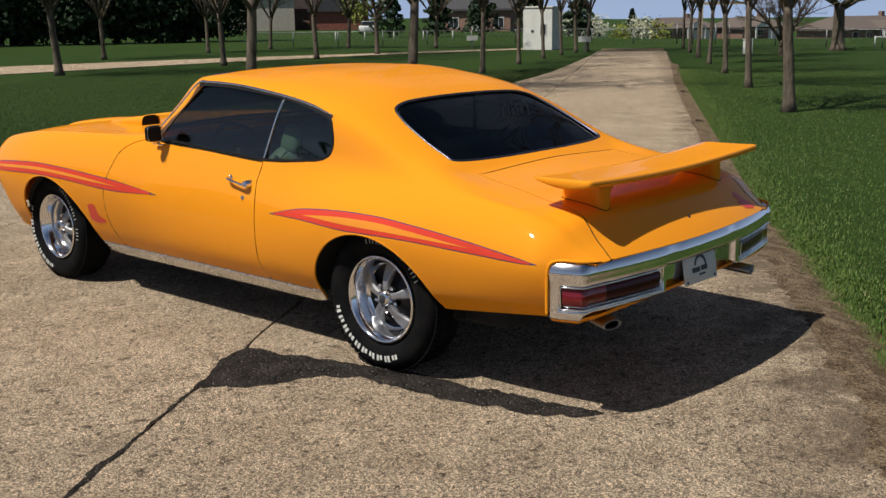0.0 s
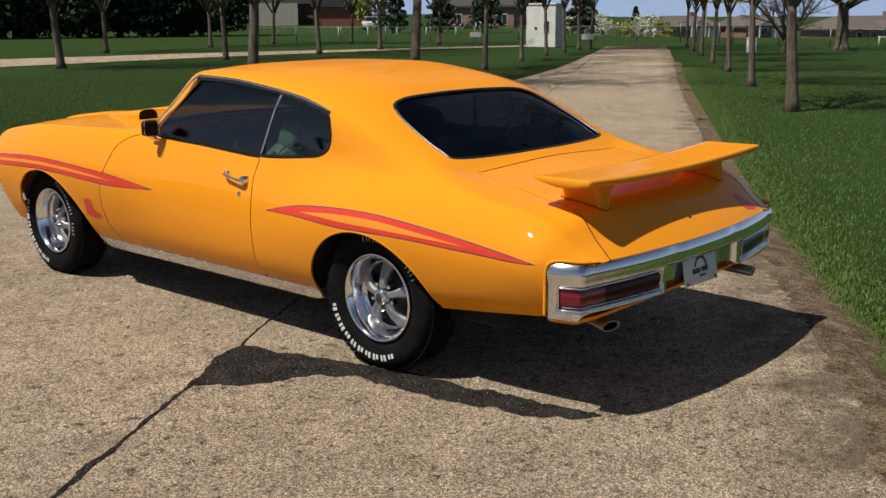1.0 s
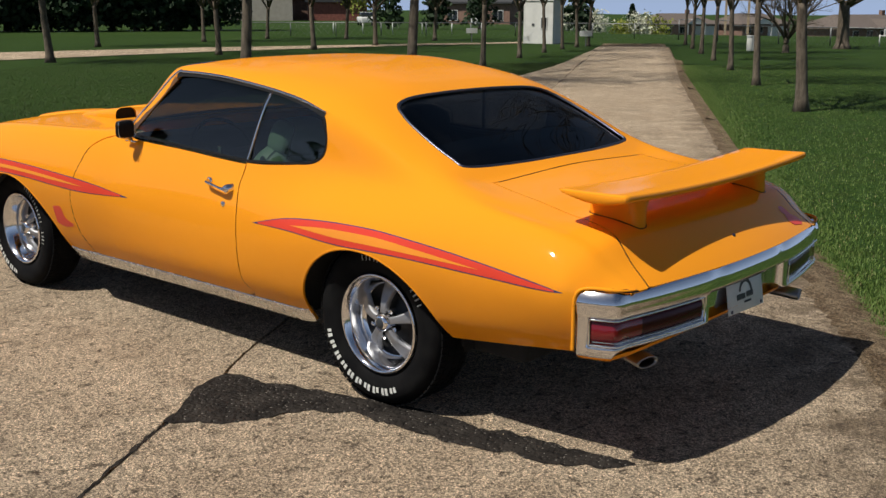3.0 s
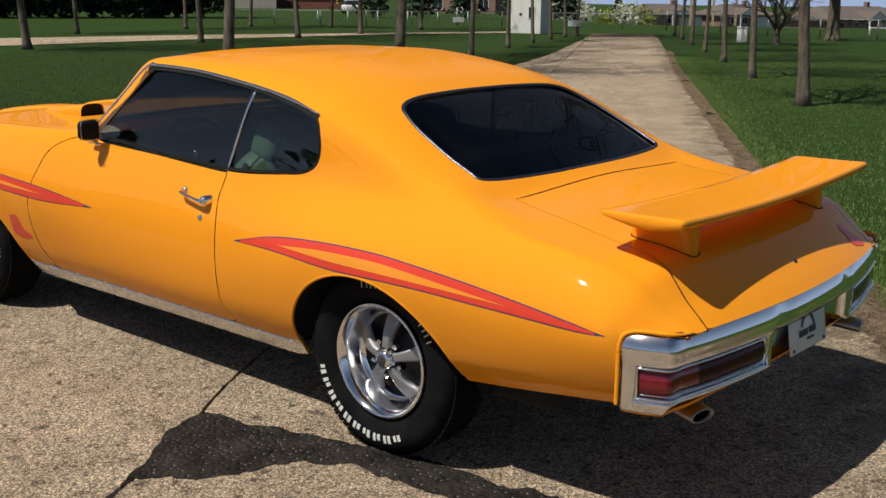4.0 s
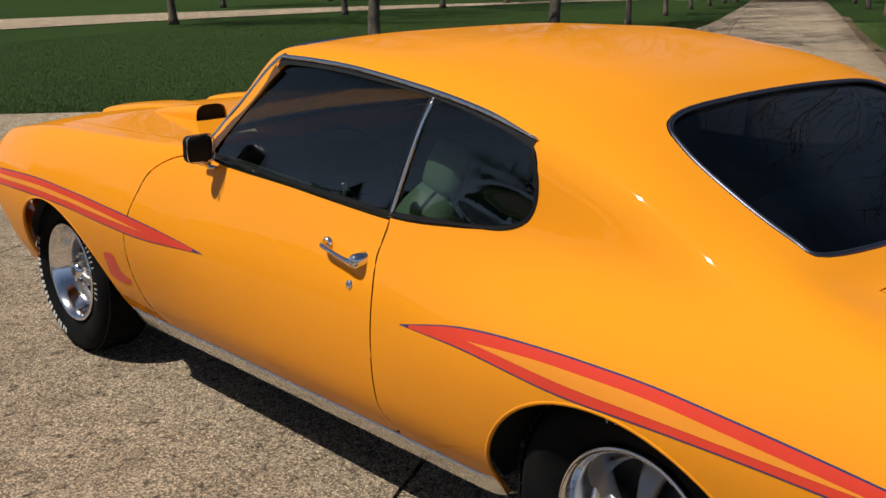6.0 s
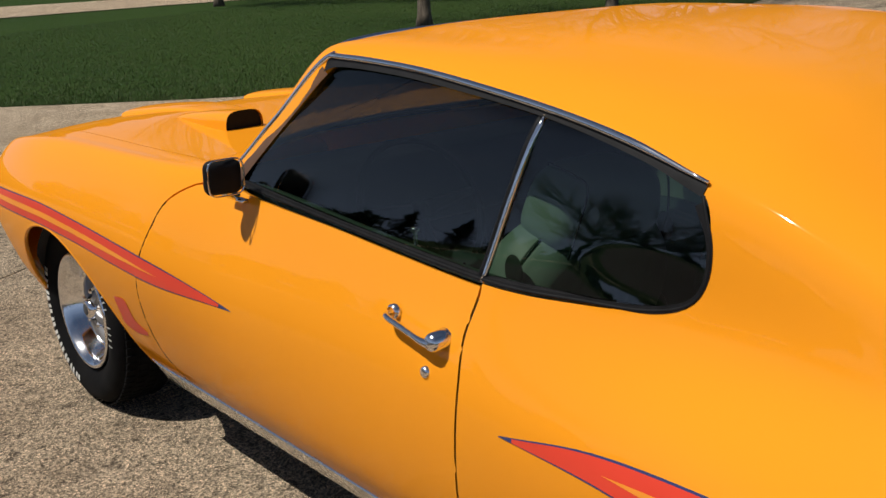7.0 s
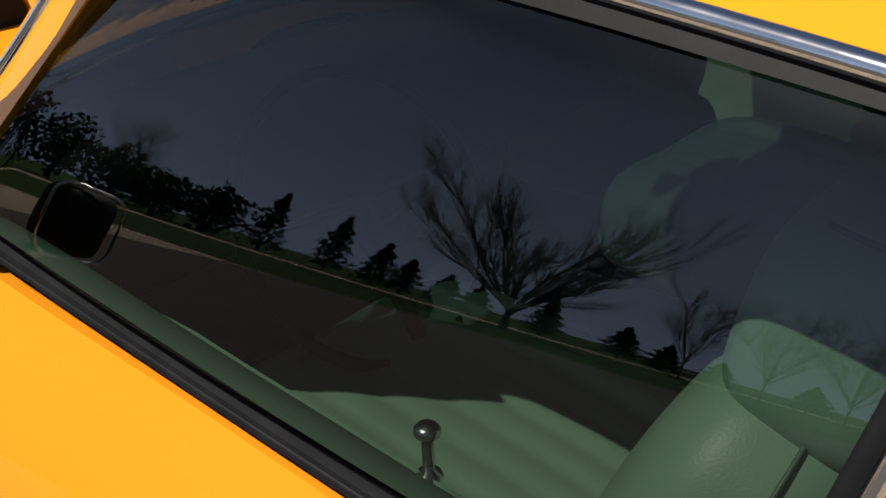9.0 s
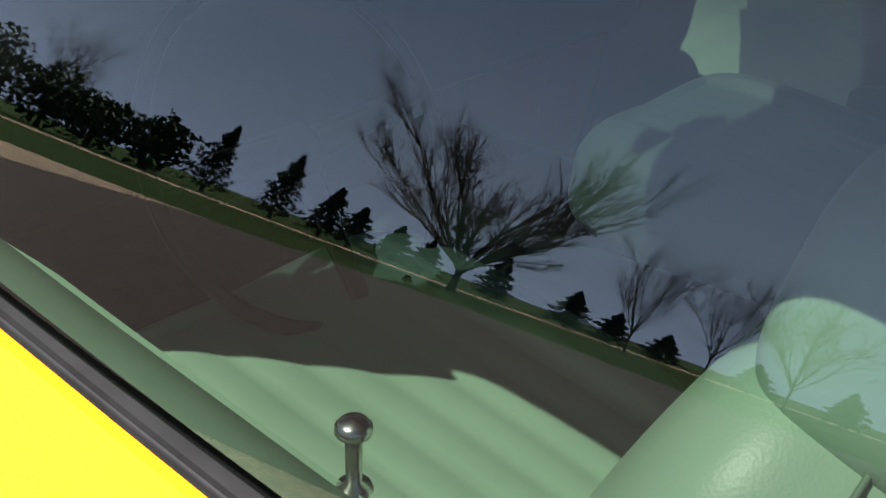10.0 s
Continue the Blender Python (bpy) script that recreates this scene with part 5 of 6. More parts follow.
for k in range(rows):
    for a, b in zip(u2, l2):
        s, n = a + (b - a) * k / (rows - 1)
        edge = min(k, rows - 1 - k) / 3
        v.append(road(s, n, .0035 + .006 * min(1, edge) + .003 * noise.noise((s * 20, n * 20, 3))))
nn = len(u2)
tagged(part("tar_patch", (np.array(v), [(k * nn + i, k * nn + i + 1, (k + 1) * nn + i + 1, (k + 1) * nn + i) for k in range(rows - 1) for i in range(nn - 1)]), TAR, pavement), "rough dark tar repair patch")
v = []
ss = np.linspace(-9, -1.0, 420)
for s in ss:
    w = max(.003, .006 + .016 * max(0, noise.noise((s * 2.3, 1, 7)) + .25) + .008 * noise.noise((s * 17, 2, 2)) + .006 * noise.noise((s * 43, 2, 5)))
    c = JOINT + .03 * noise.noise((s * 1.7, 4, 1)) + .018 * noise.noise((s * 7, 3, 1)) + .008 * noise.noise((s * 29, 3, 1))
    v += [road(s, c - w, .003), road(s, c, .005), road(s, c + w, .003)]
part("crack_filler", (np.array(v), [(i * 3 + k, (i + 1) * 3 + k, (i + 1) * 3 + k + 1, i * 3 + k + 1) for i in range(len(ss) - 1) for k in range(2)]), TAR, pavement, "dark crumbled crack filler")
# worn soil and crumbs where the lawn meets the concrete
v, ss = [], np.linspace(-6, 30, 1500)
for s in ss:
    e = right_edge(s)
    a = .05 + .10 * max(0, noise.noise((s * .9, 2, 9)) + .2) + .06 * noise.noise((s * 4, 2, 9)) + .03 * noise.noise((s * 15, 2, 9))
    a = max(a, -.02) * float(np.interp(s, (1.5, 4, 8), (1.6, .9, .35)))
    b = .10 + .08 * noise.noise((s * 1.7, 5, 4)) + .06 * noise.noise((s * 8, 5, 4))
    v += [road(s, e + a, .0012), road(s, e + a * .6, .005 + .003 * noise.noise((s * 23, 1, 1))), road(s, e - .02, .006), road(s, e - max(b, .06), -.012), road(s, e - max(b, .06) - .14, -.037)]
part("soil_strip", (np.array(v), [(i * 5 + k, i * 5 + k + 1, (i + 1) * 5 + k + 1, (i + 1) * 5 + k) for i in range(len(ss) - 1) for k in range(4)]), SOIL, pavement, "strip of bare soil along the edge")

# grass blades near the drive
nrng = np.random.default_rng(7)


def blades(count, place, height):
    s, n = place(count)
    base = np.stack([ALONG.x * s + ACROSS.x * n, ALONG.y * s + ACROSS.y * n, np.full(count, -.036)], 1)
    ang, lean = nrng.uniform(0, 2 * np.pi, count), nrng.uniform(.1, .75, count)
    h = height * nrng.uniform(.5, 1.25, count)
    side = np.stack([np.cos(ang), np.sin(ang), np.zeros(count)], 1) * (.0022 + .002 * nrng.random(count))[:, None]
    tip = base + np.stack([-np.sin(ang) * lean * h, np.cos(ang) * lean * h, h], 1)
    v = np.stack([base - side, base + side, tip], 1).reshape(-1, 3)
    return v, [(3 * i, 3 * i + 1, 3 * i + 2) for i in range(count)]


EDGE_S = np.linspace(-4, 28, 700)


def right_lawn(count):
    s = -3 + 30 * nrng.random(count) ** 1.7
    edge = np.interp(s, EDGE_S, [right_edge(q) for q in EDGE_S])
    ragged = np.interp(s, EDGE_S, [.05 + .10 * noise.noise((q * 1.9, 6, 2)) + .06 * noise.noise((q * 7, 6, 2)) for q in EDGE_S])
    n = edge - ragged - np.where(nrng.random(count) < .3, np.abs(nrng.normal(0, .22, count)), nrng.random(count) ** 1.9 * 13)
    return s, n


def left_lawn(count):
    s = 5.2 + 22 * nrng.random(count) ** 1.6
    n = np.array([left_edge(q) for q in s]) + .02 + nrng.random(count) ** 1.9 * 14
    return s, n


# one grass colour twice: brightened on the right lawn, dimmed on the left
tagged(part("grass", blades(330000, right_lawn, .024), LIT_BLADES, smooth=False), "short spring grass beside the drive, lit by its colour", "grass", kind="stuff")
tagged(part("grass", blades(240000, left_lawn, .032), DIM_BLADES, smooth=False), "short spring grass beyond the drive, shaded by its colour", "grass", kind="stuff")
# loose stones and crumbs of concrete
bits_v, bits_f = [], []
for k in range(260):
    s, n = rng.uniform(-5, 6), rng.uniform(RIGHT - .1, 3.2)
    if rng.random() < .4:
        n = RIGHT + abs(rng.gauss(0, .25))
    r = rng.uniform(.004, .012)
    c = Vector(road(s, n, r * .4))
    b = len(bits_v)
    for d in ((1, 0, 0), (0, 1, 0), (-1, 0, 0), (0, -1, 0), (0, 0, .8), (0, 0, -.6)):
        bits_v.append(c + Vector(d) * r * rng.uniform(.6, 1.2))
    bits_f += [(b + i, b + (i + 1) % 4, b + 4) for i in range(4)] + [(b + (i + 1) % 4, b + i, b + 5) for i in range(4)]
tagged(part("gravel_crumbs", (np.array([tuple(q) for q in bits_v]), bits_f), CONCRETE, smooth=False), "loose concrete crumbs on the drive", "gravel", kind="stuff")

# ---- trees ----


def limb(rnd, start, way, length, r0, r1, wobble, steps):
    p, d = [Vector(start)], Vector(way).normalized()
    for k in range(steps):
        d = (d + Vector((rnd.gauss(0, wobble), rnd.gauss(0, wobble), rnd.gauss(0, wobble) + .02))).normalized()
        p.append(p[-1] + d * length / steps)
    return p, np.linspace(r0, r1, steps + 1)


def bare_tree(seed, height, trunk_h, r, spread=.55, limbs=(5, 7), kids=(7, 6, 6), straight=1.0, twig=.006):
    """A leafless tree: trunk, limbs that fork, and fine twigs. Returns meshes for the trunk and the crown."""
    rnd = random.Random(seed)
    path, rad = limb(rnd, (0, 0, -.1), (rnd.gauss(0, .012), rnd.gauss(0, .012), 1), trunk_h + .1, r * 1.05, r * .8, .012, 7)
    rad[0], rad[1] = r * 1.75, r * 1.12
    trunk = tube([p[:] for p in path], rad, 12)
    pieces = []
    level = []
    count = rnd.randint(*limbs)
    for k in range(count):
        a = 2 * math.pi * (k + rnd.uniform(-.3, .3)) / count
        up = rnd.uniform(.65, 1.5)
        way = Vector((math.cos(a) * spread, math.sin(a) * spread, up))
        at = path[-1] - Vector((0, 0, rnd.uniform(0, trunk_h * .22)))
        level.append((at, way, (height - trunk_h) * rnd.uniform(.6, .95), r * rnd.uniform(.38, .6)))
    for depth, (many, sides, steps) in enumerate(zip((*kids, 0), (6, 4, 3, 3), (6, 5, 4, 3))):
        nxt = []
        for at, way, length, rr in level:
            p, q = limb(rnd, at, way, length, rr, rr * .35, (.10 + .03 * depth) * straight, steps)
            pieces.append(tube([c[:] for c in p], q, sides))
            for k in range(many):
                i = rnd.randint(1, steps)
                d = (p[i] - p[i - 1]).normalized()
                turn = Vector((rnd.gauss(0, 1), rnd.gauss(0, 1), rnd.gauss(.35, .6))).normalized()
                nxt.append((p[i], d * (1.15 - .4 * straight) + turn * .62 * straight ** .5, length * rnd.uniform(.35, .58), max(rr * .42, twig)))
        level = nxt if depth < 2 else [x for x in nxt if rnd.random() < .75]
    return trunk, joined(*pieces)


def tree_thing(name, label, built, crown_name="crown", group=""):
    t = thing(name, label, "tree", group)
    part("trunk", built[0], BARK, t)
    tagged(part(crown_name, built[1], BARK, t), kind="stuff")
    return t


LINDEN = "young bare street tree with a straight grey trunk"
protos = [tree_thing("street_tree", LINDEN, bare_tree(k, 8.0, 1.85, .075, .46, (8, 10), (8, 7, 7), .75), group="trees lining the drive") for k in (3, 8, 15)]
spots = []
for k in range(7):
    spots.append((*road(13.0 + 6.1 * k - .12 * k * k, -3.12 + .1 * k)[:2], 1.0))
for k in range(6):
    spots.append((*road(25.2 + 6.0 * k - .5 * k * k, 3.85 - .42 * k)[:2], 1.0))
spots += [(13.55, 13.1, 1.15), (10.9, 15.5, 1.2)]
SPOTS_MORE = [(12.73, 27.1, 1.15), (20.8, 37.8, 1.0), (19.5, 27.8, 1.0), (28.1, 40.3, .95), (25.0, 28.9, 1.0), (29.7, 30.1, 1.0), (33.5, 42.0, .95), (36.0, 38.5, .95), (37.5, 33.5, .95)]
spots += SPOTS_MORE
for k, (x, y, c) in enumerate(spots):
    if k < 3:
        t = protos[k]
    else:
        t = copy_thing(protos[k % 3], Matrix())
    t.matrix_basis = pose(x, y, -.03, 0, 0, k * 77 % 360) @ Matrix.Diagonal((c * (.85 + .16 * ((k * 37) % 10) / 10 if 0 < k < 13 else 1.25 if k == 0 else 1.35),) * 2 + (c, 1))


def clump_tree(seed, height, width, kind, count, size):
    """Crown of many small leaf clumps over a trunk."""
    rnd = np.random.default_rng(seed)
    z = rnd.random(count) ** (.75 if kind == "cone" else 1)
    a = rnd.uniform(0, 2 * np.pi, count)
    if kind == "cone":
        layer = .75 + .35 * np.sin(z * 34 + 2 * np.sin(a * 2 + seed))
        r = width / 2 * (1 - z) ** .85 * layer * (.45 + .55 * rnd.random(count) ** .4) * (1 + .25 * np.sin(a * 3 + seed))
        c = np.stack([r * np.cos(a), r * np.sin(a), height * (.06 + .94 * z)], 1)
    else:
        d = rnd.normal(size=(count, 3))
        d /= np.linalg.norm(d, axis=1)[:, None]
        lump = 1 + .22 * np.sin(d[:, 0] * 5 + seed) * np.sin(d[:, 1] * 6) + .15 * np.sin(d[:, 2] * 9 + seed)
        c = d * (rnd.random(count) ** .45 * lump)[:, None] * np.array((width / 2, width / 2, height * .47)) + (0, 0, height * .49)
    n = rnd.normal(size=(count, 3)) + (0, 0, .3)
    n /= np.linalg.norm(n, axis=1)[:, None]
    u = np.cross(n, rnd.normal(size=(count, 3)))
    u /= np.linalg.norm(u, axis=1)[:, None]
    w = np.cross(n, u)
    s = size * rnd.uniform(.5, 1.3, count)[:, None]
    v = np.stack([c - u * s, c + w * s * .6, c + u * s, c - w * s * .6], 1).reshape(-1, 3)
    return v, [(4 * i, 4 * i + 1, 4 * i + 2, 4 * i + 3) for i in range(count)]


NEEDLES = leaf_material("dark_needles", (.012, .026, .012), (.035, .06, .026))
BLOSSOM = leaf_material("white_blossom", (.40, .42, .30), (.62, .61, .50))
SPRING = leaf_material("spring_leaves", (.16, .19, .03), (.28, .30, .06))
DARK_LEAVES = leaf_material("dark_leaves", (.02, .04, .016), (.05, .08, .03))


def leafy(name, label, seed, height, width, kind, count, size, mat, x, y, group=""):
    t = thing(name, label, "tree", group)
    part("trunk", tube([(0, 0, -.1), (0, 0, height * .5), (.1, 0, height * .8)], (width * .05, width * .035, .03), 8), BARK, t)
    tagged(part("crown", clump_tree(seed, height, width, kind, count, size), mat, t), kind="stuff")
    t.matrix_basis = pose(x, y, ground_z(x, y), 0, 0, seed * 50)
    return t


# ---- the distance: hedge of evergreens, houses, fences, shed ----
for k in range(26):
    t = k / 25
    leafy("evergreen", "tall dark evergreen in a dense hedge", 20 + k, 6.6 + 1.2 * math.sin(k * 2.3), 5.4, "ball" if k % 3 else "cone", 5200, .22, NEEDLES, 19.0 + 26.2 * t, 75.0 - 12.9 * t + .8 * math.sin(k * 5), "hedge of evergreens")
for k, (x, y, h, w) in enumerate(((58.5, 57.0, 5.2, 3.0), (61.0, 54.0, 4.2, 3.2), (64.0, 52.0, 5.0, 3.4), (66.5, 48.5, 4.4, 3.0), (69.5, 46.0, 4.6, 3.2), (93.5, 55.5, 4.0, 2.6))):
    leafy("conifer", "dark green conifer in a far garden", 50 + k, h, w, "cone", 1500, .22, NEEDLES, x, y, "garden conifers")
for k, (x, y, h, w) in enumerate(((87.0, 56.0, 3.0, 3.6), (90.5, 54.5, 2.6, 3.0), (91.0, 53.2, 3.6, 3.4), (96.0, 54.0, 3.4, 3.4), (84, 57, 2.6, 3))):
    leafy("blossom_tree", "small tree in white blossom", 70 + k, h, w, "ball", 900, .15, BLOSSOM if k % 2 == 0 else SPRING, x, y, "blossoming trees")

BRICK = plain("far_brick", (.20, .12, .09), .9, .25, 3, .2, 0, .01)
BRICK_RED = plain("far_red_brick", (.22, .075, .055), .9, .25, 3, .2, 0, .01)
SIDING = plain("beige_siding", (.40, .36, .30), .8, .1, 2, .1, 0, .01)
WHITE_WALL = plain("white_painted_wall", (.66, .66, .62), .8, .08, 3, .15, 0, .006)
ROOF = plain("brown_roof_shingles", (.115, .092, .078), .95, .25, 6, .4, 0, .02)
ROOF_DARK = plain("dark_roof_shingles", (.05, .05, .055), .95, .25, 6, .4, 0, .02)
PANE = Mat("far_window_pane", (.02, .025, .03), .08).m
WHITE_TRIM = plain("white_trim", (.62, .62, .60), .6, .05, 4, 0)
GALV = plain("galvanised_steel", (.20, .205, .205), .5, .15, 8, .05, .6, .002)
WOOD = plain("pale_timber", (.34, .26, .17), .85, .25, 5, .2, 0, .006)


def house(at, turn, w, d, h, rh, wall, roof, windows=4, label="", over=.4, hip=0.0, gable_front=False):
    """A plain gabled house: walls, roof with eaves, windows with frames, a door."""
    b = thing("house", label, "house", "", (*at, -.03), turn)
    part("wall", box_bm((w, d, h), (0, 0, h / 2)), wall, b, smooth=False)
    W, D = w / 2 + over, d / 2 + over
    r = W - hip
    v = [(-W, -D, h - .05), (W, -D, h - .05), (W, D, h - .05), (-W, D, h - .05), (-r, 0, h + rh), (r, 0, h + rh), (-W, -D, h - .25), (W, -D, h - .25), (W, D, h - .25), (-W, D, h - .25)]
    part("roof", (np.array(v), [(0, 1, 5, 4), (2, 3, 4, 5), (1, 2, 5), (3, 0, 4), (0, 6, 7, 1), (1, 7, 8, 2), (2, 8, 9, 3), (3, 9, 6, 0), (6, 9, 8, 7)]), roof, b, smooth=False)
    if not hip:
        for s in (-1, 1):
            part("gable", (np.array([(s * w / 2, -d / 2, h - .05), (s * w / 2, d / 2, h - .05), (s * w / 2, 0, h - .05 + rh * d / (2 * D))]), [(0, 1, 2)]), wall, b, smooth=False)
    for k in range(windows):
        x = -w / 2 + w * (k + .5) / windows
        tall, z = (2.0, 1.0) if k == windows // 2 else (1.15, 1.45)
        for s in (-1, 1):
            frame_ = part("window" if tall < 2 else "door", box_bm((1.2 if tall < 2 else 1.0, .06, tall), (x, s * (d / 2 + .02), z + .05)), WHITE_TRIM, b, smooth=False)
            if tall < 2:
                for q in (-1, 1):
                    part("pane", box_bm((.52, .02, tall - .14), (x + q * .28, s * (d / 2 + .055), z + .05)), PANE, frame_, smooth=False)
    part("chimney", box_bm((.6, .6, 1.2), (w * .22, 0, h + rh)), BRICK, b, smooth=False)
    return b


def yonder(px, far):
    """A far place by its bearing (degrees right of the car's heading) and distance from the start of the walk."""
    return (-4.05 + far * math.sin(radians(px)), -3.22 + far * math.cos(radians(px)))


def sunk(b, depth):
    b.location.z -= depth
    return b


house(yonder(39.3, 150), 50, 9, 9, 5.0, 3.0, SIDING, ROOF, 3, "beige two-storey house behind trees")
house(yonder(41.6, 160), 48, 8, 9, 3.2, 3.4, BRICK, ROOF, 3, "brown brick house with a steep roof")
house(yonder(43.4, 150), 47, 6, 8, 2.7, 3.0, BRICK_RED, ROOF_DARK, 2, "red brick house with a dark roof")
sunk(house(yonder(51.6, 120), -75, 8, 9, 3.0, 2.6, BRICK, ROOF_DARK, 3, "brick house with a dark gabled roof"), .6)
def low_house(bearing, far, w, label, turn, porch):
    """A long low brick house with a hipped roof and a white-gabled porch."""
    p = yonder(bearing, far)
    b = house(p, turn, w, 9, 2.5, 1.7, BRICK, ROOF, max(4, int(w / 2.6)), label, .6, 2.6)
    b.location.z = ground_z(*p)
    v = [(porch - 1.9, -5.9, 2.45), (porch + 1.9, -5.9, 2.45), (porch, -5.9, 3.55), (porch, -1.5, 3.55), (porch - 1.9, -4.5, 2.45), (porch + 1.9, -4.5, 2.45)]
    part("porch_gable", (np.array(v[:3]), [(0, 1, 2)]), WHITE_TRIM, b, smooth=False)
    part("porch_roof", (np.array(v) + (0, -.05, .05), [(0, 2, 3, 4), (2, 1, 5, 3)]), ROOF, b, smooth=False)
    for s_ in (-1, 1):
        part("porch_post", box_bm((.2, .2, 2.45), (porch + s_ * 1.7, -5.8, 1.22)), WHITE_TRIM, b, smooth=False)
    part("garage_door", box_bm((4.6, .08, 2.1), (w * .28, -4.54, 1.05)), WHITE_TRIM, b, smooth=False)
    return b


low_house(61.2, 190, 11, "low brown brick ranch house with a white porch", -28, .5)
low_house(64.9, 196, 10, "low brown brick ranch house behind trees", -25, -1.5)
low_house(70.4, 165, 17, "long low brown brick house with a white gable", -19, -1.0)
low_house(76.5, 168, 14, "low brown brick house beside the lawn", -13, -2.0)

leafy("willow", "tree with fresh yellow-green spring leaves", 61, 8.5, 6.0, "ball", 2400, .16, SPRING, *yonder(44.8, 125))

# small white pump house with a flat roof
ph = thing("pump_house", "small white flat-roofed hut with a dark window", "hut", "", (37.4, 26.6, -.03), 12)
part("wall", box_bm((1.25, 1.5, 1.95), (0, 0, .975), (0, 0, 0), .015, 1), WHITE_WALL, ph, smooth=False)
part("roof", box_bm((1.33, 1.58, .07), (0, 0, 1.985), (0, 0, 0), .01, 1), WHITE_WALL, ph, smooth=False)
pw = part("window", box_bm((.03, .34, .56), (-.635, -.30, .95)), WHITE_TRIM, ph, smooth=False)
part("pane", box_bm((.02, .26, .48), (-.648, -.30, .95)), PANE, pw, smooth=False)
part("vent", box_bm((.03, .12, .10), (-.635, .25, .88)), INK, ph, smooth=False)


def sign(at, turn, w=.55, h=.24, z=.55):
    b = thing("sign", "small white sign on a low post", "sign", "small signs", (*at, -.03), turn)
    part("board", box_bm((w, .02, h), (0, 0, z), (0, 0, 0), .004, 1), WHITE_TRIM, b, smooth=False)
    part("post", box_bm((.05, .04, z), (0, .03, z / 2)), GALV, b, smooth=False)


sign((36.6, 30.3), -40), sign((35.4, 22.9), -52)
b = thing("utility_box", "cream utility box on the lawn", "box", "", (35.6, 15.35, -.03), -60)
part("body", box_bm((.36, .30, .55), (0, 0, .275), (0, 0, 0), .02, 2), WHITE_WALL, b)
part("lid", box_bm((.40, .34, .04), (0, 0, .57), (0, 0, 0), .01, 1), WHITE_WALL, b)


def fence(a, b, h=.8, gap=2.6, name="chain_link_fence", label="low galvanised chain-link fence", mat=None, rails=(1.0,), wires=7):
    mat = mat or GALV
    t = thing(name, label, "fence", "fences")
    a, b = Vector((*a, -.03)), Vector((*b, -.03))
    n = max(1, round((b - a).length / gap))
    for k in range(n + 1):
        p = a.lerp(b, k / n)
        part("post", tube([p, p + Vector((0, 0, h))], .032, 6), mat, t)
    for r in rails:
        part("rail", tube([a + Vector((0, 0, h * r)), b + Vector((0, 0, h * r))], .024, 6), mat, t)
    if wires:
        m = int((b - a).length / .35)
        pieces = []
        for k in range(m):
            p, q = a.lerp(b, k / m), a.lerp(b, min(1, (k + 2.2) / m))
            pieces += [tube([p, q + Vector((0, 0, h))], .004, 3), tube([q, p + Vector((0, 0, h))], .004, 3)]
        tagged(part("wire_mesh", joined(*pieces), mat, t), kind="stuff")
    return t


fence((36.0, 47.0), (47.0, 35.5)), fence((47.0, 35.5), (47.5, 25.0)), fence((45.5, 21.0), (42.5, 10.0)), fence((42.5, 10.0), (39.0, -4.0))
fence((47.5, 25.0), (47.2, 23.9), 1.05, 1.1, "gate_post_pair", "grey steel gate frame beside the drive"), fence((45.8, 21.9), (45.5, 21.0), 1.05, .9, "gate_post_pair", "grey steel gate frame beside the drive")
fence((44.0, 48.0), (50.0, 40.5), .75, 2.0, "white_rail_fence", "low white board fence", WHITE_TRIM, (.95,), 0)
fence((44.8, 13.6), (43.3, 5.0), .5, 4.0, "white_rail_fence", "low white board fence", WHITE_TRIM, (.9,), 0)
t = thing("timber_frame", "bare timber frame by the far houses", "frame", "", (60.0, 28.5, -.03), -60)
for x in (-1.4, 0, 1.4):
    part("post", box_bm((.14, .14, 2.2), (x, 0, 1.1)), WOOD, t, smooth=False)
part("beam", box_bm((3.1, .14, .16), (0, 0, 2.2)), WOOD, t, smooth=False)

# parked white car in the far yard
pc = thing("parked_car", "small white parked car far off", "car", "", (70.0, 71.0, -.03), 52)
bm = box_bm((3.6, 1.5, .55), (0, 0, .55), (0, 0, 0), .12, 3)
part("body", bm, WHITE_TRIM, pc)
bm = box_bm((2.0, 1.3, .45), (-.1, 0, 1.02), (0, 0, 0), .15, 3)
part("cabin", bm, PANE, pc)
part("roof", box_bm((1.5, 1.15, .06), (-.1, 0, 1.24), (0, 0, 0), .02, 2), WHITE_TRIM, pc)
for x in (-1.1, 1.1):
    for s in (-1, 1):
        v, f = lathe([(.0, .09), (.2, .09), (.3, .07), (.3, -.07)], 16)
        part("wheel", (v[:, [1, 0, 2]] * (1, s, 1) + (x, s * .68, .30), f), RUBBER, pc)

# old trees on the right and behind the camera
old = tree_thing("old_tree", "old bare tree with heavy spreading limbs", bare_tree(31, 7.5, 1.9, .26, 1.1))
old.matrix_basis = pose(40.4, 13.6, -.03, 0, 0, 40)
low = tree_thing("garden_tree", "low forked tree budding in spring", bare_tree(44, 3.6, .55, .13, 1.0))
low.matrix_basis = pose(35.0, 13.7, -.03, 0, 0, 10)
big = tree_thing("shade_tree", "large bare shade tree with a broad crown", bare_tree(57, 10.5, 1.5, .22, 1.0, (15, 17), (9, 8, 7), .5, .012))


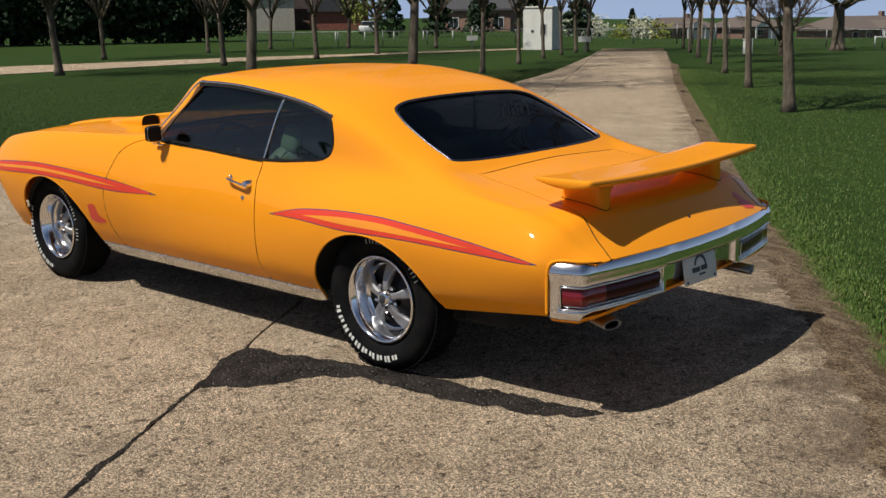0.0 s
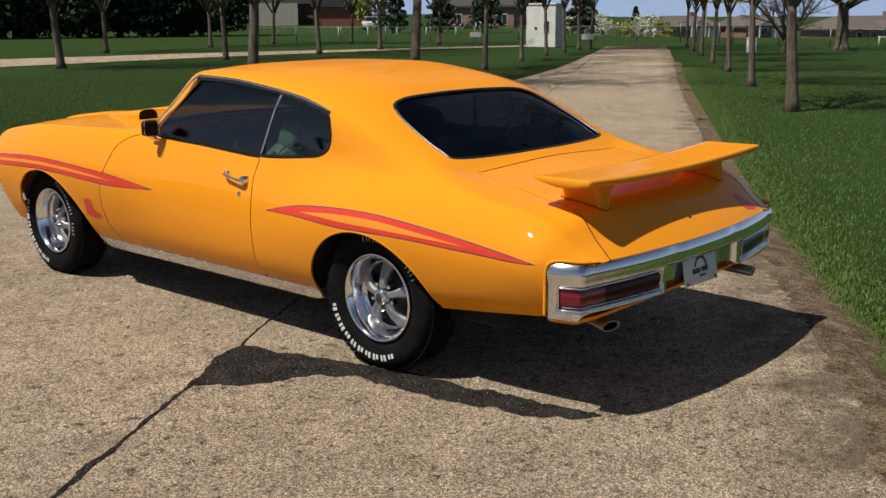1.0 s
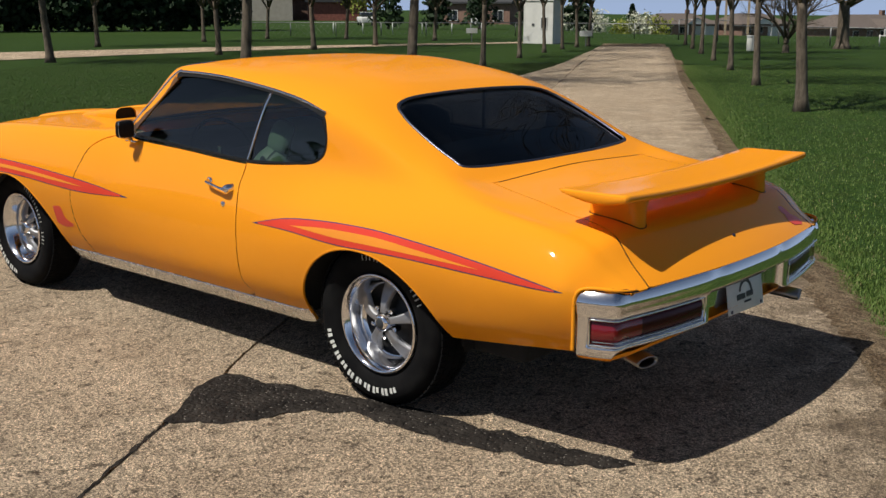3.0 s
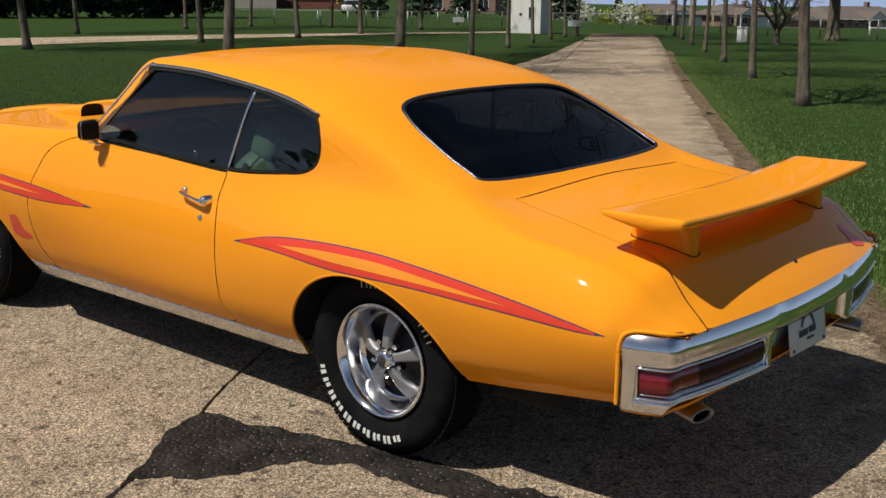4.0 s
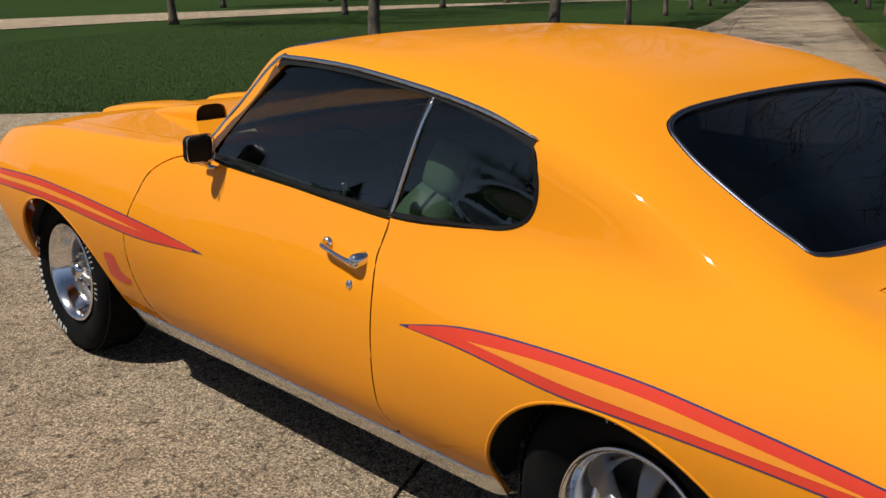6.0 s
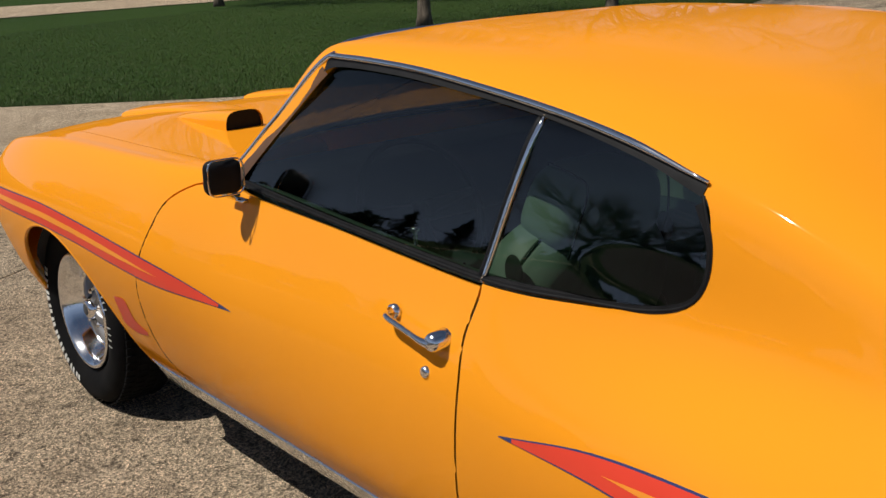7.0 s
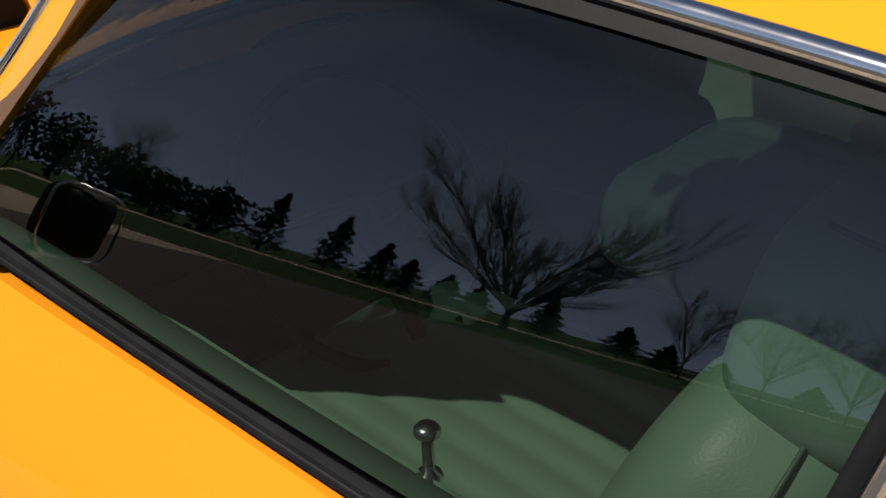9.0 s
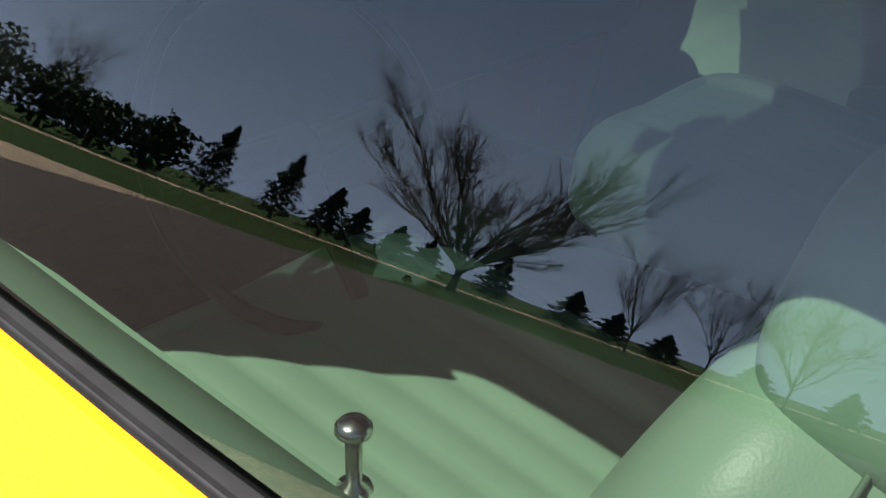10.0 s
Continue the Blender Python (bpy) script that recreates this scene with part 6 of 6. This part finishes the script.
def seen_at(azimuth, far):
    a = radians(azimuth)
    return (-1.07 + far * math.sin(a), .75 + far * math.cos(a))


big.matrix_basis = pose(*seen_at(-58.5, 45), -.03)
for k, (az, far, c) in enumerate(((-69, 52, .95), (-73.5, 50, 1.0), (-78, 55, 1.1), (-33, 70, 1.1), (-86, 40, 1.0), (-95, 46, 1.1), (-24, 60, 1.1))):
    t = copy_thing(protos[k % 3], Matrix())
    t.matrix_basis = pose(*seen_at(az, far), -.03, 0, 0, 40 * k) @ Matrix.Scale(c, 4)
for k, (az, far, h, w) in enumerate(((-43, 60, 5.4, 3.6), (-47.2, 60, 5.2, 3.4), (-50.2, 58, 3.9, 3.4), (-52, 60, 3.3, 3.2), (-60.8, 60, 3.6, 3.2), (-65.4, 62, 3.1, 3.6), (-54.5, 61, 3.0, 3.4), (-56.5, 62, 2.8, 3.4), (-68, 64, 2.6, 3.4), (-71, 66, 2.4, 3.4), (-76, 66, 2.6, 3.6), (-81, 66, 3.0, 3.6))):
    leafy("spruce", "dark spruce at the edge of the lawn", 90 + k, h * 1.18, w, "cone", 2200, .16, NEEDLES, *seen_at(az, far), "spruces by the lawn")
for k, (az, far, h, w) in enumerate(((-36, 58, 5.0, 5.0), (-39.5, 60, 5.3, 4.6), (-33, 60, 5.6, 5.2), (-29, 60, 6.4, 5.4), (-25, 60, 7.2, 5.4), (-21, 62, 7.4, 5.4))):
    leafy("broad_tree", "dense dark broad-crowned tree", 110 + k, h, w, "ball", 1500, .26, DARK_LEAVES, *seen_at(az, far), "dark trees by the lawn")
for k, az in enumerate((-90, -100, -112, -124, -136, -148, -160, -172)):
    leafy("broad_tree", "dense dark broad-crowned tree", 120 + k, 5.5 + k % 3, 7.0, "ball", 1200, .34, DARK_LEAVES, *seen_at(az, 75), "dark trees by the lawn")
bm = bmesh.new()
bm.faces.new([bm.verts.new(road(s, n, -.012)) for s, n in ((-70, 50), (6, 44), (6, 49), (-70, 56))])
tagged(part("far_road", bm, CONCRETE), "pale road beyond the lawn", "road", kind="structure")
